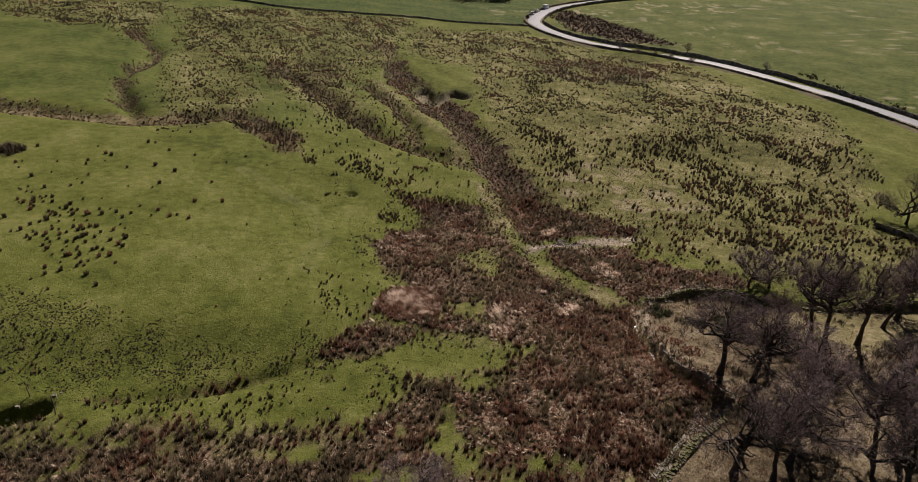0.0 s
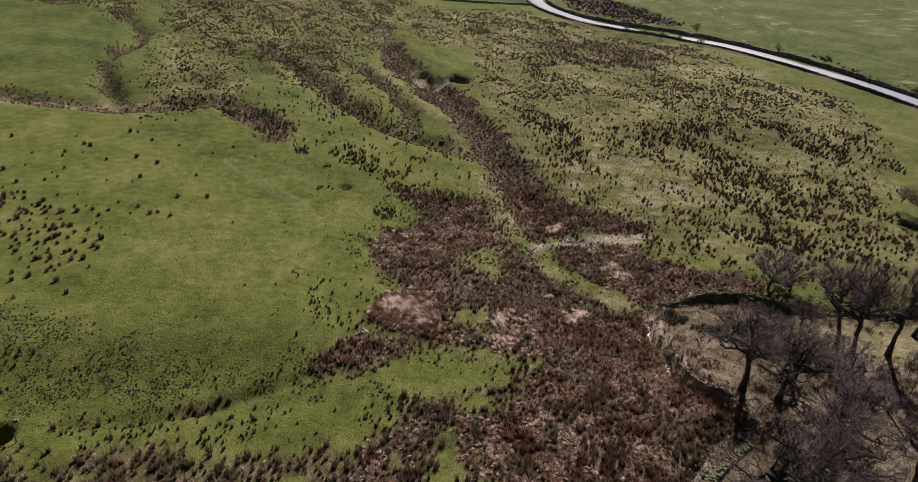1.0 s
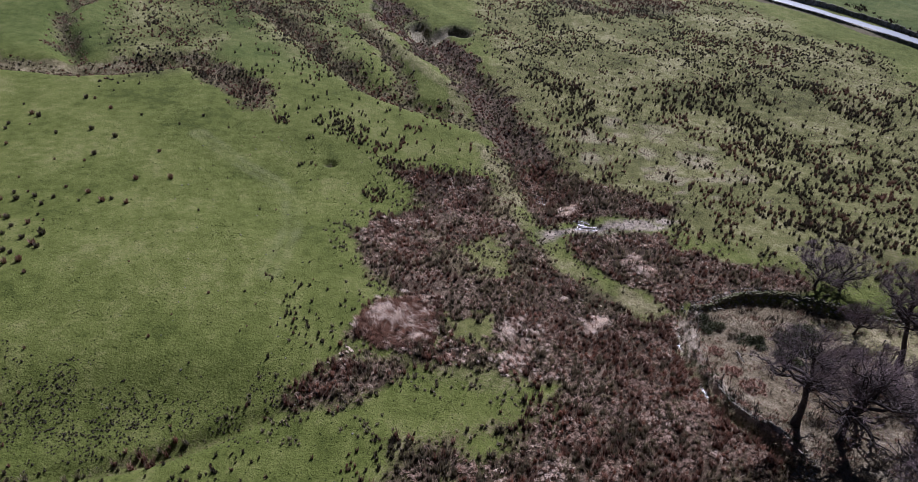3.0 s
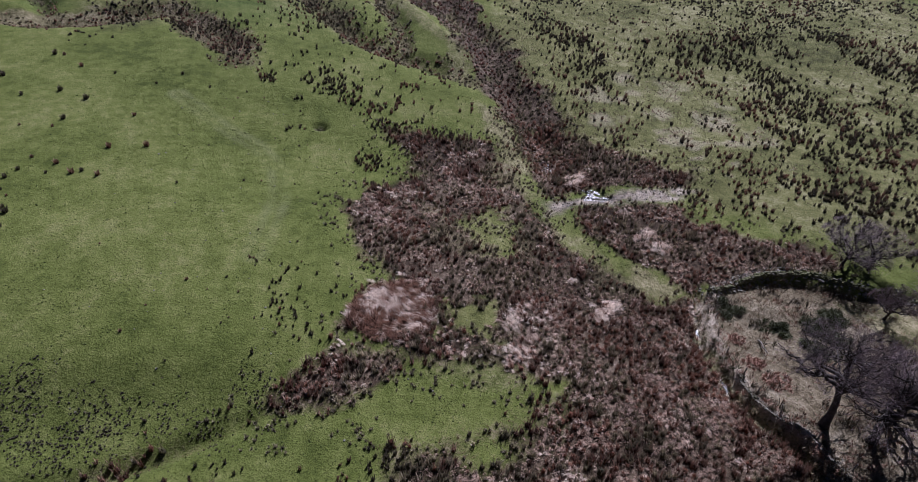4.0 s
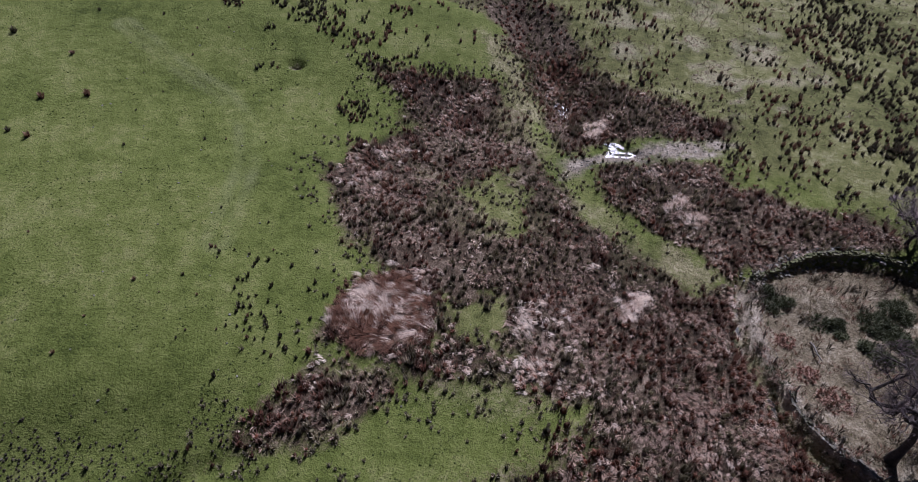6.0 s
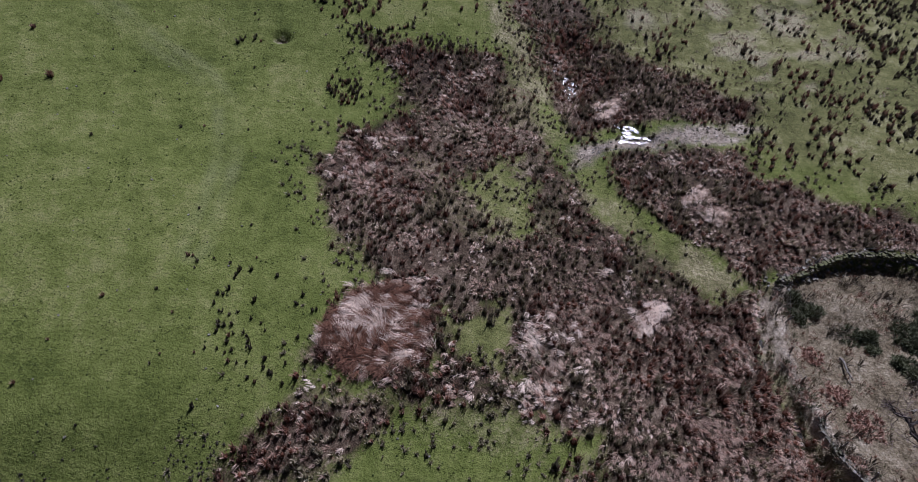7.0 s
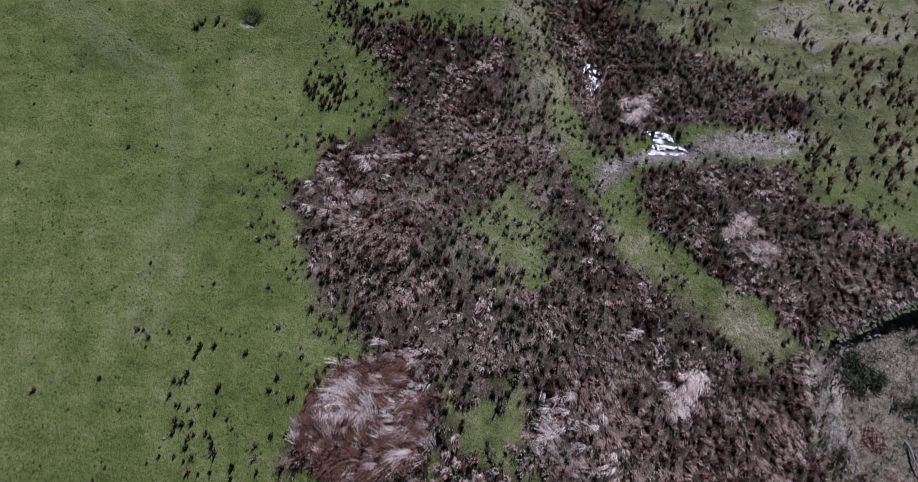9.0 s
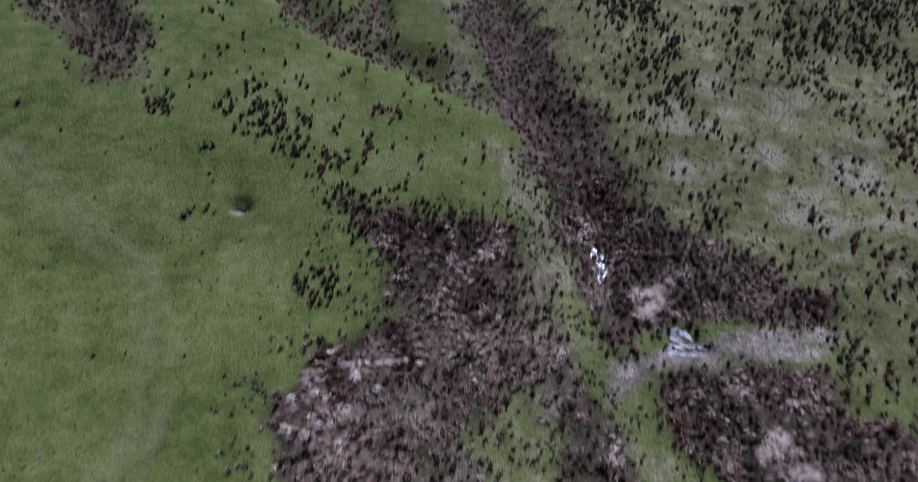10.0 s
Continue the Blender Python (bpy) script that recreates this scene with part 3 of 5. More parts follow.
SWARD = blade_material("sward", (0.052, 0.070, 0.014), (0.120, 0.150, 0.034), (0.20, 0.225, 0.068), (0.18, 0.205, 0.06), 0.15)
BARK = plain("bark", [(0.35, (0.022, 0.017, 0.015)), (0.55, (0.055, 0.045, 0.039)), (0.7, (0.12, 0.105, 0.09))], 3.0, 0.9, 0.6, 0.05)
TWIG = plain("twig", [(0.35, (0.21, 0.16, 0.16)), (0.65, (0.37, 0.29, 0.295))], 1.2, 0.85, 0.0)
STONE = plain("gritstone", [(0.36, (0.050, 0.052, 0.022)), (0.44, (0.10, 0.095, 0.060)), (0.52, (0.19, 0.18, 0.155)), (0.66, (0.36, 0.345, 0.31))], 0.9, 0.92, 0.5, 0.03)
MOSSY = plain("mossy_stone", [(0.38, (0.040, 0.045, 0.016)), (0.50, (0.12, 0.125, 0.048)), (0.56, (0.13, 0.12, 0.085)), (0.66, (0.27, 0.26, 0.22))], 1.2, 0.95, 0.5, 0.04)
TARMAC = plain("worn_tarmac", [(0.38, (0.22, 0.255, 0.30)), (0.62, (0.32, 0.365, 0.42))], 0.5, 0.4, 0.15, 0.01)
VERGE = plain("verge", [(0.38, (0.11, 0.10, 0.05)), (0.62, (0.23, 0.20, 0.12))], 0.7, 0.95, 0.3, 0.05)

# ---------------------------------------------------------------- mesh helpers
def mesh_from(name, verts, tris, mat, quads=None, attrs=None, smooth=False):
    """A mesh out of arrays: verts (n, 3), tris (m, 3) and quads (k, 4)."""
    me = bpy.data.meshes.new(name)
    verts = np.asarray(verts, np.float32)
    parts = [np.asarray(f, np.int32) for f in (tris, quads) if f is not None and len(f)]
    loops = np.concatenate([p.ravel() for p in parts])
    sizes = np.concatenate([np.full(len(p), p.shape[1], np.int32) for p in parts])
    starts = np.concatenate([[0], np.cumsum(sizes)[:-1]]).astype(np.int32)
    me.vertices.add(len(verts))
    me.vertices.foreach_set("co", verts.ravel())
    me.loops.add(len(loops))
    me.loops.foreach_set("vertex_index", loops)
    me.polygons.add(len(sizes))
    me.polygons.foreach_set("loop_start", starts)
    for key, values in (attrs or {}).items():
        a = me.attributes.new(key, "FLOAT", "POINT")
        a.data.foreach_set("value", np.asarray(values, np.float32))
    me.update(calc_edges=True)
    me.validate()
    me.polygons.foreach_set("use_smooth", np.full(len(me.polygons), smooth))
    me.materials.append(mat)
    return me


def thing(name, label, category, group="", kind="", at=(0, 0, 0)):
    ob = new(name)
    ob.location = at
    ob.empty_display_size = 0.2
    return tagged(ob, label, category, group, kind)


def part(name, me, parent, label=""):
    ob = new(name, me)
    ob.parent = parent
    return tagged(ob, label)


# ---------------------------------------------------------------- ground: one sheet out to the horizon
def steps(*runs):
    out = [runs[0][0]]
    for a, b, step in runs:
        out += list(np.linspace(a, b, max(2, int(round((b - a) / step)) + 1))[1:])
    return np.array(out)


gx = steps((-2400, -600, 300), (-600, -220, 40), (-220, -130, 4), (-130, -62, 0.9), (-62, 72, 0.5), (72, 150, 1.0), (150, 260, 6), (260, 700, 40), (700, 2400, 300))
gy = steps((-900, -100, 100), (-100, 10, 8), (10, 30, 2.0), (30, 44, 0.8), (44, 140, 0.5), (140, 260, 0.95), (260, 400, 2.4), (400, 700, 12), (700, 1500, 100), (1500, 3000, 300))
X, Y = np.meshgrid(gx, gy)
FX, FY = X.ravel(), Y.ravel()
FZ = height(FX, FY)
kinds = cover(FX, FY)
td, _ = line_dist(FX, FY, TRACK)
kinds["track"] = np.clip(1.4 - np.abs(td - 0.9) / 0.7, 0, 1) * np.clip(fbm(FX, FY, 4, 140) * 2 - 0.4, 0, 1)
rd, _ = line_dist(FX, FY, ROAD)
beyond = ((FX - 30) * 0.75 + (FY - 322) * 0.66 > 0) & (rd > 9)
kinds["lush"] = np.maximum(kinds["lush"], np.where(beyond, 0.6, 0))
kinds["lush"] = np.maximum(kinds["lush"], 0.5 * np.clip((FY - 154) / 14, 0, 1) * np.clip((-20 - FX) / 20, 0, 1) * (1 - 0.6 * kinds["hill"]))
kinds["dry"] = np.where(beyond, np.clip((fbm(FX, FY, 4.5, 141) - 0.62) * 9, 0, 1) * np.clip(3 * fbm(FX, FY, 30, 144) - 1.1, 0, 1), 0) + 0.8 * inside(FX, FY, SPARSE, 8.0, 4.0, 6.0, 142) * np.clip((fbm(FX, FY, 3.5, 143) - 0.58) * 9, 0, 1)
for a, b, r in BLEACHED:
    kinds["dry"] = np.maximum(kinds["dry"], np.clip(1.5 - np.hypot(FX - a, FY - b) / r, 0, 1) * np.clip(5 * fbm(FX, FY, 1.6, 145) - 1.8, 0, 1))
FZ = FZ + 0.22 * kinds["rush"] * (fbm(FX, FY, 1.1, 150, 2) - 0.5) + 0.15 * kinds["wood"] * (fbm(FX, FY, 1.5, 151, 2) - 0.5)
nx, ny = len(gx), len(gy)
idx = np.arange(nx * ny).reshape(ny, nx)
quads = np.stack([idx[:-1, :-1], idx[:-1, 1:], idx[1:, 1:], idx[1:, :-1]], -1).reshape(-1, 4)
ground = new("ground", mesh_from("ground", np.stack([FX, FY, FZ], 1), None, GROUND, quads, {k: kinds[k] for k in ("rush", "pale", "bank", "mud", "wood", "hill", "lush", "track", "dry")}, True))
tagged(ground, "rolling green moorland pasture with brown rush beds and gullies", "ground", kind="structure")


def ground_z(x, y):
    """Height of the ground sheet at places, between its vertices."""
    Z = FZ.reshape(ny, nx)
    i, j = np.clip(np.searchsorted(gx, x) - 1, 0, nx - 2), np.clip(np.searchsorted(gy, y) - 1, 0, ny - 2)
    u, v = (x - gx[i]) / (gx[i + 1] - gx[i]), (y - gy[j]) / (gy[j + 1] - gy[j])
    return (Z[j, i] * (1 - u) + Z[j, i + 1] * u) * (1 - v) + (Z[j + 1, i] * (1 - u) + Z[j + 1, i + 1] * u) * v


def hz(x, y):
    return float(ground_z(np.array([x]), np.array([y]))[0])


# ---------------------------------------------------------------- tufts of blades
def tufts(pos, tall, spread, tone, blades, width, segments=2, flow=None, lie=0.0, root=0.32, curl=1.0):
    """Domes of arching tapered blades. flow: a direction for each tuft in which its blades are laid over by lie (one, or one a tuft); curl: how far the tips hang over."""
    n = len(pos)
    az = rng.uniform(0, 2 * math.pi, (n, blades))
    lean = np.abs(rng.normal(0, 1, (n, blades))) * spread[:, None]
    size = tall[:, None] * rng.uniform(0.6, 1.2, (n, blades))
    foot = rng.uniform(0, 1, (n, blades)) ** 0.5 * root * tall[:, None]
    ox, oy = lean * np.cos(az), lean * np.sin(az)
    if flow is not None:
        lie = np.broadcast_to(lie, (n,))
        ox, oy = ox + (lie * np.cos(flow))[:, None], oy + (lie * np.sin(flow))[:, None]
    far = np.hypot(ox, oy) + 1e-6
    dx, dy, first = ox / far, oy / far, np.clip(far, 0, 1.35)
    second = np.clip(first * (1 + 0.7 * curl) + 0.25 * curl, 0, 1.9)
    base = pos[:, None, :] + np.stack([foot * np.cos(az), foot * np.sin(az), np.full_like(foot, -0.05)], -1)

    def way(a):
        return np.stack([dx * np.sin(a), dy * np.sin(a), np.cos(a)], -1)
    turn = np.arctan2(dy, dx) + math.pi / 2 + rng.normal(0, 0.7, (n, blades))
    side = np.stack([np.cos(turn), np.sin(turn), np.zeros_like(turn)], -1) * (width * rng.uniform(0.6, 1.3, (n, blades)))[..., None]
    knee = base + way(first) * (size * 0.55)[..., None]
    tip = knee + way(second) * (size * 0.5)[..., None]
    if segments == 2:
        v = np.stack([base - side * 0.8, base + side * 0.8, knee - side, knee + side, tip], 2).reshape(-1, 3)
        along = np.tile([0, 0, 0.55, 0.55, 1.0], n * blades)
        k = (np.arange(n * blades) * 5)[:, None]
        t = np.concatenate([k + np.array([[0, 1, 3]]), k + np.array([[0, 3, 2]]), k + np.array([[2, 3, 4]])])
        per = 5
    else:
        v = np.stack([base - side, base + side, (knee + tip) * 0.5], 2).reshape(-1, 3)
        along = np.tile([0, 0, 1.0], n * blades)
        t = (np.arange(n * blades) * 3)[:, None] + np.array([[0, 1, 2]])
        per = 3
    return v, t, np.repeat(tone, blades * per), along


def cores(pos, tall, root, tone):
    """The matted heart of each tussock: a small uneven dome, coloured darker to deepen the shade among the blades."""
    n = len(pos)
    a = np.arange(5) * 2 * math.pi / 5 + rng.uniform(0, 6.28, (n, 1))
    rings = []
    for grow, rise in ((1.0, -0.08), (0.78, 0.26)):
        r = root * tall[:, None] * grow * rng.uniform(0.75, 1.2, (n, 5))
        rings.append(np.stack([r * np.cos(a), r * np.sin(a), tall[:, None] * rise * rng.uniform(0.8, 1.2, (n, 5))], -1))
    top = np.stack([rng.normal(0, 0.06, n) * tall, rng.normal(0, 0.06, n) * tall, tall * rng.uniform(0.36, 0.5, n)], -1)[:, None, :]
    v = (np.concatenate(rings + [top], 1) + pos[:, None, :]).reshape(-1, 3)
    k, i = (np.arange(n) * 11)[:, None, None], np.arange(5)
    j = (i + 1) % 5
    t = np.concatenate([np.stack([i, j, j + 5], 1), np.stack([i, j + 5, i + 5], 1), np.stack([i + 5, j + 5, np.full(5, 10)], 1)])
    # tone cut to 0.4: inner shade of the tussock put into the core's colour
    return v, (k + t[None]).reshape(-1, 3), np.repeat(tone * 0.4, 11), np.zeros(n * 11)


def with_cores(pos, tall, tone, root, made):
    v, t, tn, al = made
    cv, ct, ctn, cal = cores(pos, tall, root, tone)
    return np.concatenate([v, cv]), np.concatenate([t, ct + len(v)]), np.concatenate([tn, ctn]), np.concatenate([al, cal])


def stuff(name, mat, label, category, *args, core=0.0, **kw):
    v, t, tone, along = tufts(*args, **kw)
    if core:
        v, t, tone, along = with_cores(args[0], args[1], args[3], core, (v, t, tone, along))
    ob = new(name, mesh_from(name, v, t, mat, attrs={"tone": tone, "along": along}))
    return tagged(ob, label, category, kind="stuff")


def scatter(box, rate, density):
    """Random places in a box (x0, y0, x1, y1): rate per square metre where density is 1."""
    x0, y0, x1, y1 = box
    n = int((x1 - x0) * (y1 - y0) * rate)
    x, y = rng.uniform(x0, x1, n), rng.uniform(y0, y1, n)
    keep = rng.uniform(0, 1, n) < density(x, y)
    return x[keep], y[keep]


def spaced(box, gap, density):
    """Places on a shaken grid, so that each tussock keeps its own room."""
    x0, y0, x1, y1 = box
    u, v = np.meshgrid(np.arange(x0, x1, gap), np.arange(y0, y1, gap))
    x = u.ravel() + rng.uniform(-0.62, 0.62, u.size) * gap + np.tile((np.arange(len(u)) % 2) * gap / 2, (u.shape[1], 1)).T.ravel()
    y = v.ravel() + rng.uniform(-0.62, 0.62, u.size) * gap
    keep = rng.uniform(0, 1, x.size) < density(x, y)
    return x[keep], y[keep]


def on_ground(x, y):
    return np.stack([x, y, ground_z(x, y)], 1)


def sized(n, low, high):
    return rng.uniform(low, high, n)


# dense rush beds round the stream
def bed_density(x, y):
    c = cover(x, y)
    return np.clip(c["rush"] * 1.25 - 0.15, 0, 1) * (1 - c["pale"] * 0.8) * np.clip(4.5 * fbm(x, y, 2.4, 159) - 1.15 - 0.2 * np.clip((y - 86) / 8, 0, 1) + 0.8 * np.clip((84 - y) / 8, 0, 1), 0.50, 1)


def wind(x, y):
    """The way in which the dead stems have been laid, coherent over a few metres."""
    return 4.2 + 4.5 * (fbm(x, y, 7, 158) - 0.5)


x, y = spaced((-50, 42, 55, 136), 0.66, bed_density)
patch, knot = fbm(x, y, 7, 160), vnoise(x, y, 1.7, 157)
tone = np.clip(1.4 * (patch - 0.5) - 0.75 * (knot - 0.5) + np.where(rng.uniform(0, 1, len(x)) < 0.55 + 0.5 * (knot - 0.5), rng.normal(0.04, 0.08, len(x)), rng.normal(0.60, 0.2, len(x))), 0, 1)
fore = np.clip((66 - y) / 8, 0, 1) * np.clip((6 - x) / 10, 0, 1)
centre = np.exp(-(((x - 6) / 11) ** 2 + ((y - 95) / 11) ** 2))
ridge = np.exp(-(line_dist(x, y, [(9, 92), (15, 90.5), (20, 86), (14, 82)])[0] / 3.5) ** 2)
green = (fbm(x, y, 4, 161) + rng.normal(0, 0.08, len(x))) > 0.545 - 0.3 * np.clip(cover(x, y)["bank"] - 0.2, 0, 1) - 0.12 * fore - 0.12 * centre - 0.12 * ridge - 0.12 * np.clip((y - 114) / 6, 0, 1) * np.clip((x - 8) / 6, 0, 1)
p = on_ground(x, y)
tall = sized(len(x), 0.42, 0.90) * (1 + 0.22 * np.clip((86 - y) / 6, 0, 1)) * (0.5 + 1.0 * knot)
for flag, mat, label in ((~green, RUSH, "dense bed of dead red-brown rushes round the stream"), (green, RUSH_OLIVE, "olive rushes with bleached tips among the dead rush bed")):
    k = flag
    stuff("rush_bed", mat, label, "rushes", p[k], tall[k], sized(k.sum(), 0.07, 0.19), tone[k], 19, 0.031, 2, wind(x[k], y[k]), np.where(tone[k] < 0.3, 0.05, 0.32) * np.clip((y[k] - 56) / 12, 0.1, 1) * np.where((y[k] < 79) & (x[k] < 2), 0.35, 1.0), root=0.25, curl=0.5, core=0.26)
# bleached dead grass lying between the rushes
x, y = scatter((-50, 46, 55, 136), 7.0, lambda a, b: np.clip(1.7 * bed_density(a, b) - 0.6, 0, 1) * (1 - 0.8 * inside(a, b, MARSH_LOW, 2.0, 1.0, 3.0, 4)) * np.clip(6.0 * fbm(a, b, 2.8, 168) - 2.0 + 0.4 * inside(a, b, ISLAND, 4, 2, 3, 6), 0.22, 1) * np.clip((0.66 - vnoise(a, b, 1.7, 157)) * 4, 0.12, 1.2) * np.clip((b - 54) / 8 + 0.5 * (a > 2), 0.06, 1))
p = on_ground(x, y)
tone = np.clip(0.38 + 0.9 * (vnoise(x, y, 1.8, 169) - 0.5) + 1.3 * (fbm(x, y, 6, 156) - 0.5) + rng.normal(0, 0.2, len(x)), 0, 1)
swirl = wind(x, y)
stuff("dead_grass", STRAW, "bleached dead grass lying between the rushes", "grass", p, sized(len(x), 0.4, 0.85), sized(len(x), 0.12, 0.30), tone, 15, 0.019, 2, swirl + rng.normal(0, 0.35, len(x)), 0.75, root=0.2, curl=0.6)

# low dark growth under and between the rushes
x, y = scatter((-50, 46, 55, 136), 6.0, lambda a, b: np.clip(cover(a, b)["rush"] * 1.3 - 0.1, 0, 1) * (1 - cover(a, b)["pale"]))
p = on_ground(x, y)
moss = fbm(x, y, 3.5, 154) + rng.normal(0, 0.06, len(x)) > 0.5
for flag, mat, label in ((~moss, RUSH, "short brown regrowth under the dead rushes"), (moss, RUSH_OLIVE, "short olive regrowth under the dead rushes")):
    stuff("undergrowth", mat, label, "rushes", p[flag], sized(flag.sum(), 0.16, 0.42), sized(flag.sum(), 0.25, 0.55), np.clip(rng.normal(0.25, 0.18, flag.sum()), 0, 1), 7, 0.030, 1)

# rushes down in the upper gullies, short grass on the bank above the stream
x, y = spaced((-130, 126, 20, 262), 0.92, lambda a, b: np.maximum(gully_mask(a, b, 1.0), np.clip(1.3 * cover(a, b)["rush"], 0, 1) * (b > 136)) * (1 - cover(a, b)["mud"]))
p = on_ground(x, y)
tall, olive = np.where(x > -30, 1.0, 0.8) * sized(len(x), 0.35, 0.95), fbm(x, y, 4, 177) + rng.normal(0, 0.1, len(x)) > 0.48
tone = np.clip(rng.normal(0.24, 0.24, len(x)) + np.where(x > -30, 0.22, 0.26) + 1.1 * (fbm(x, y, 6, 176) - 0.5), 0, 1)
for flag, mat, label in ((~olive, RUSH, "brown rushes choking the eroded stream gullies"), (olive, RUSH_OLIVE, "olive and grey rushes choking the stream gullies")):
    stuff("gully_rushes", mat, label, "rushes", p[flag], tall[flag], sized(flag.sum(), 0.16, 0.36), tone[flag], 16, 0.05, 1, core=0.36)
x, y = scatter((-8, 72, 30, 144), 5.0, lambda a, b: cover(a, b)["bank"] * 0.9 * (a < 27.5))
p = on_ground(x, y)
stuff("bank_grass", RUSH_GREEN, "short coarse olive grass on the stream bank", "grass", p, sized(len(x), 0.15, 0.40), sized(len(x), 0.4, 0.8), np.clip(rng.normal(0.62, 0.25, len(x)), 0, 1), 7, 0.03, 1)
x, y = scatter((-85, 58, -14, 78), 9.0, lambda a, b: inside(a, b, SLOPE_LOW, 5.0, 3.0, 5.0, 128) * np.clip(4 * fbm(a, b, 4, 129) - 1.2, 0.15, 1))
p = on_ground(x, y)
stuff("heath_tufts", RUSH_GREEN, "small dark tufts on the bank below the pasture", "grass", p, sized(len(x), 0.12, 0.34), sized(len(x), 0.3, 0.6), np.clip(rng.normal(0.42, 0.22, len(x)), 0, 1), 9, 0.03, 1, core=0.36)

# tussocks scattered over the slopes
x, y = scatter((-60, 52, 130, 175), 1.6, lambda a, b: 1.2 * rush_density(a, b) / 1.6 * np.clip(5 * fbm(a, b, 2.2, 155) - 1.5, 0.25, 1.4))
p = on_ground(x, y)
tone = np.clip(rng.normal(0.18, 0.16, len(x)) + 0.4 * (fbm(x, y, 12, 162) - 0.5), 0, 1)
brown = (fbm(x, y, 9, 163) + rng.normal(0, 0.12, len(x))) > 0.60
for flag, mat, label in ((brown, RUSH, "brown rush tussocks scattered over the sloping pasture"), (~brown, RUSH_GREEN, "dark green rush tussocks scattered over the sloping pasture")):
    stuff("slope_rushes", mat, label, "rushes", p[flag], sized(flag.sum(), 0.42, 0.98) * np.where(p[flag, 0] < 4, np.where(p[flag, 1] > 108, 0.9, np.where(p[flag, 0] < -8, 0.62, 0.8)), 1.0), sized(flag.sum(), 0.08, 0.20), tone[flag], 14, 0.042, 2, root=0.27, curl=0.5, core=0.28)
x, y = scatter((-195, 140, 130, 312), 1.9, lambda a, b: 1.2 * rush_density(a, b) / 1.6 * ((b > 175) | (a < -60)) * np.clip(5 * fbm(a, b, 3.0, 155) - 1.5, 0.25, 1.4))
p = on_ground(x, y)
tone = np.clip(rng.normal(0.36, 0.22, len(x)), 0, 1)
heath = np.maximum(0.22 * inside(x, y, DENSE[0], 10.0, 6.0, 7.0, 101), 0.08 * (x < -30))
brown = (fbm(x, y, 11, 165) + rng.normal(0, 0.13, len(x))) > 0.60 - heath
for flag, mat, label in ((brown, RUSH, "brown rush tussocks on the far moorland slope"), (~brown, RUSH_GREEN, "dark green rush tussocks on the far moorland slope")):
    stuff("far_rushes", mat, label, "rushes", p[flag], sized(flag.sum(), 0.42, 0.92), sized(flag.sum(), 0.10, 0.24), tone[flag], 6, 0.075, 1, root=0.27, core=0.29)

# small tufts and bleached clumps between the tussocks of the right-hand slope
x, y = scatter((5, 112, 110, 200), 1.3, lambda a, b: inside(a, b, HILL_RIGHT, 6.0, 4.0, 8.0, 80) * np.clip(4.5 * fbm(a, b, 4, 230) - 1.7, 0.05, 1))
p = on_ground(x, y)
stuff("slope_tufts", RUSH_OLIVE, "small dark tufts between the tussocks of the slope", "rushes", p, sized(len(x), 0.2, 0.5), sized(len(x), 0.25, 0.5), np.clip(rng.normal(0.45, 0.25, len(x)), 0, 1), 10, 0.05, 1)
x, y = scatter((20, 112, 70, 165), 2.6, lambda a, b: np.maximum(inside(a, b, SPARSE, 14.0, 5.0, 6.0, 142) * np.clip((fbm(a, b, 3.5, 143) - 0.58) * 9, 0, 1), np.maximum.reduce([np.clip(1.4 - np.hypot(a - u, b - w) / r, 0, 1) for u, w, r in BLEACHED])))
p = on_ground(x, y)
stuff("bleached_clumps", STRAW, "bleached clumps of dead grass on the slope", "grass", p, sized(len(x), 0.25, 0.5), sized(len(x), 0.5, 1.0), np.clip(rng.normal(0.7, 0.2, len(x)), 0, 1), 10, 0.045, 1)

# dead grass, bracken and bramble on the floor of the wood
x, y = scatter((24, 46, 80, 95), 4.5, lambda a, b: cover(a, b)["wood"] * np.clip(5 * fbm(a, b, 2.6, 166) - 1.8, 0.15, 1))
p = on_ground(x, y)
stuff("bracken", RUSH, "dead brown bracken under the bare trees", "bracken", p[::2] + np.array([0.4, 0.3, 0.0]), sized(len(p[::2]), 0.35, 0.75), sized(len(p[::2]), 0.5, 1.0), np.clip(rng.normal(0.3, 0.25, len(p[::2])), 0, 1), 10, 0.040, 1)
mound = scatter((34.5, 86.5, 41.5, 93), 5.0, lambda a, b: 1.0 * (np.hypot(a - 38, b - 89.7) < 3.1))
x, y = np.concatenate([x, mound[0]]), np.concatenate([y, mound[1]])
p = on_ground(x, y)
stuff("woodland_grass", RUSH_OLIVE, "pale dead grass and bracken on the woodland floor", "grass", p, sized(len(x), 0.3, 0.7), sized(len(x), 0.6, 1.1), np.clip(rng.normal(0.6, 0.25, len(x)) + 0.15 * (y > 82), 0, 1), 10, 0.03, 1)
x, y = scatter((28, 50, 80, 96), 1.6, lambda a, b: cover(a, b)["wood"] * np.clip((fbm(a, b, 4.5, 167) - 0.53) * 9, 0, 1) * (np.hypot(a - 38, b - 89.6) > 3))
p = on_ground(x, y)
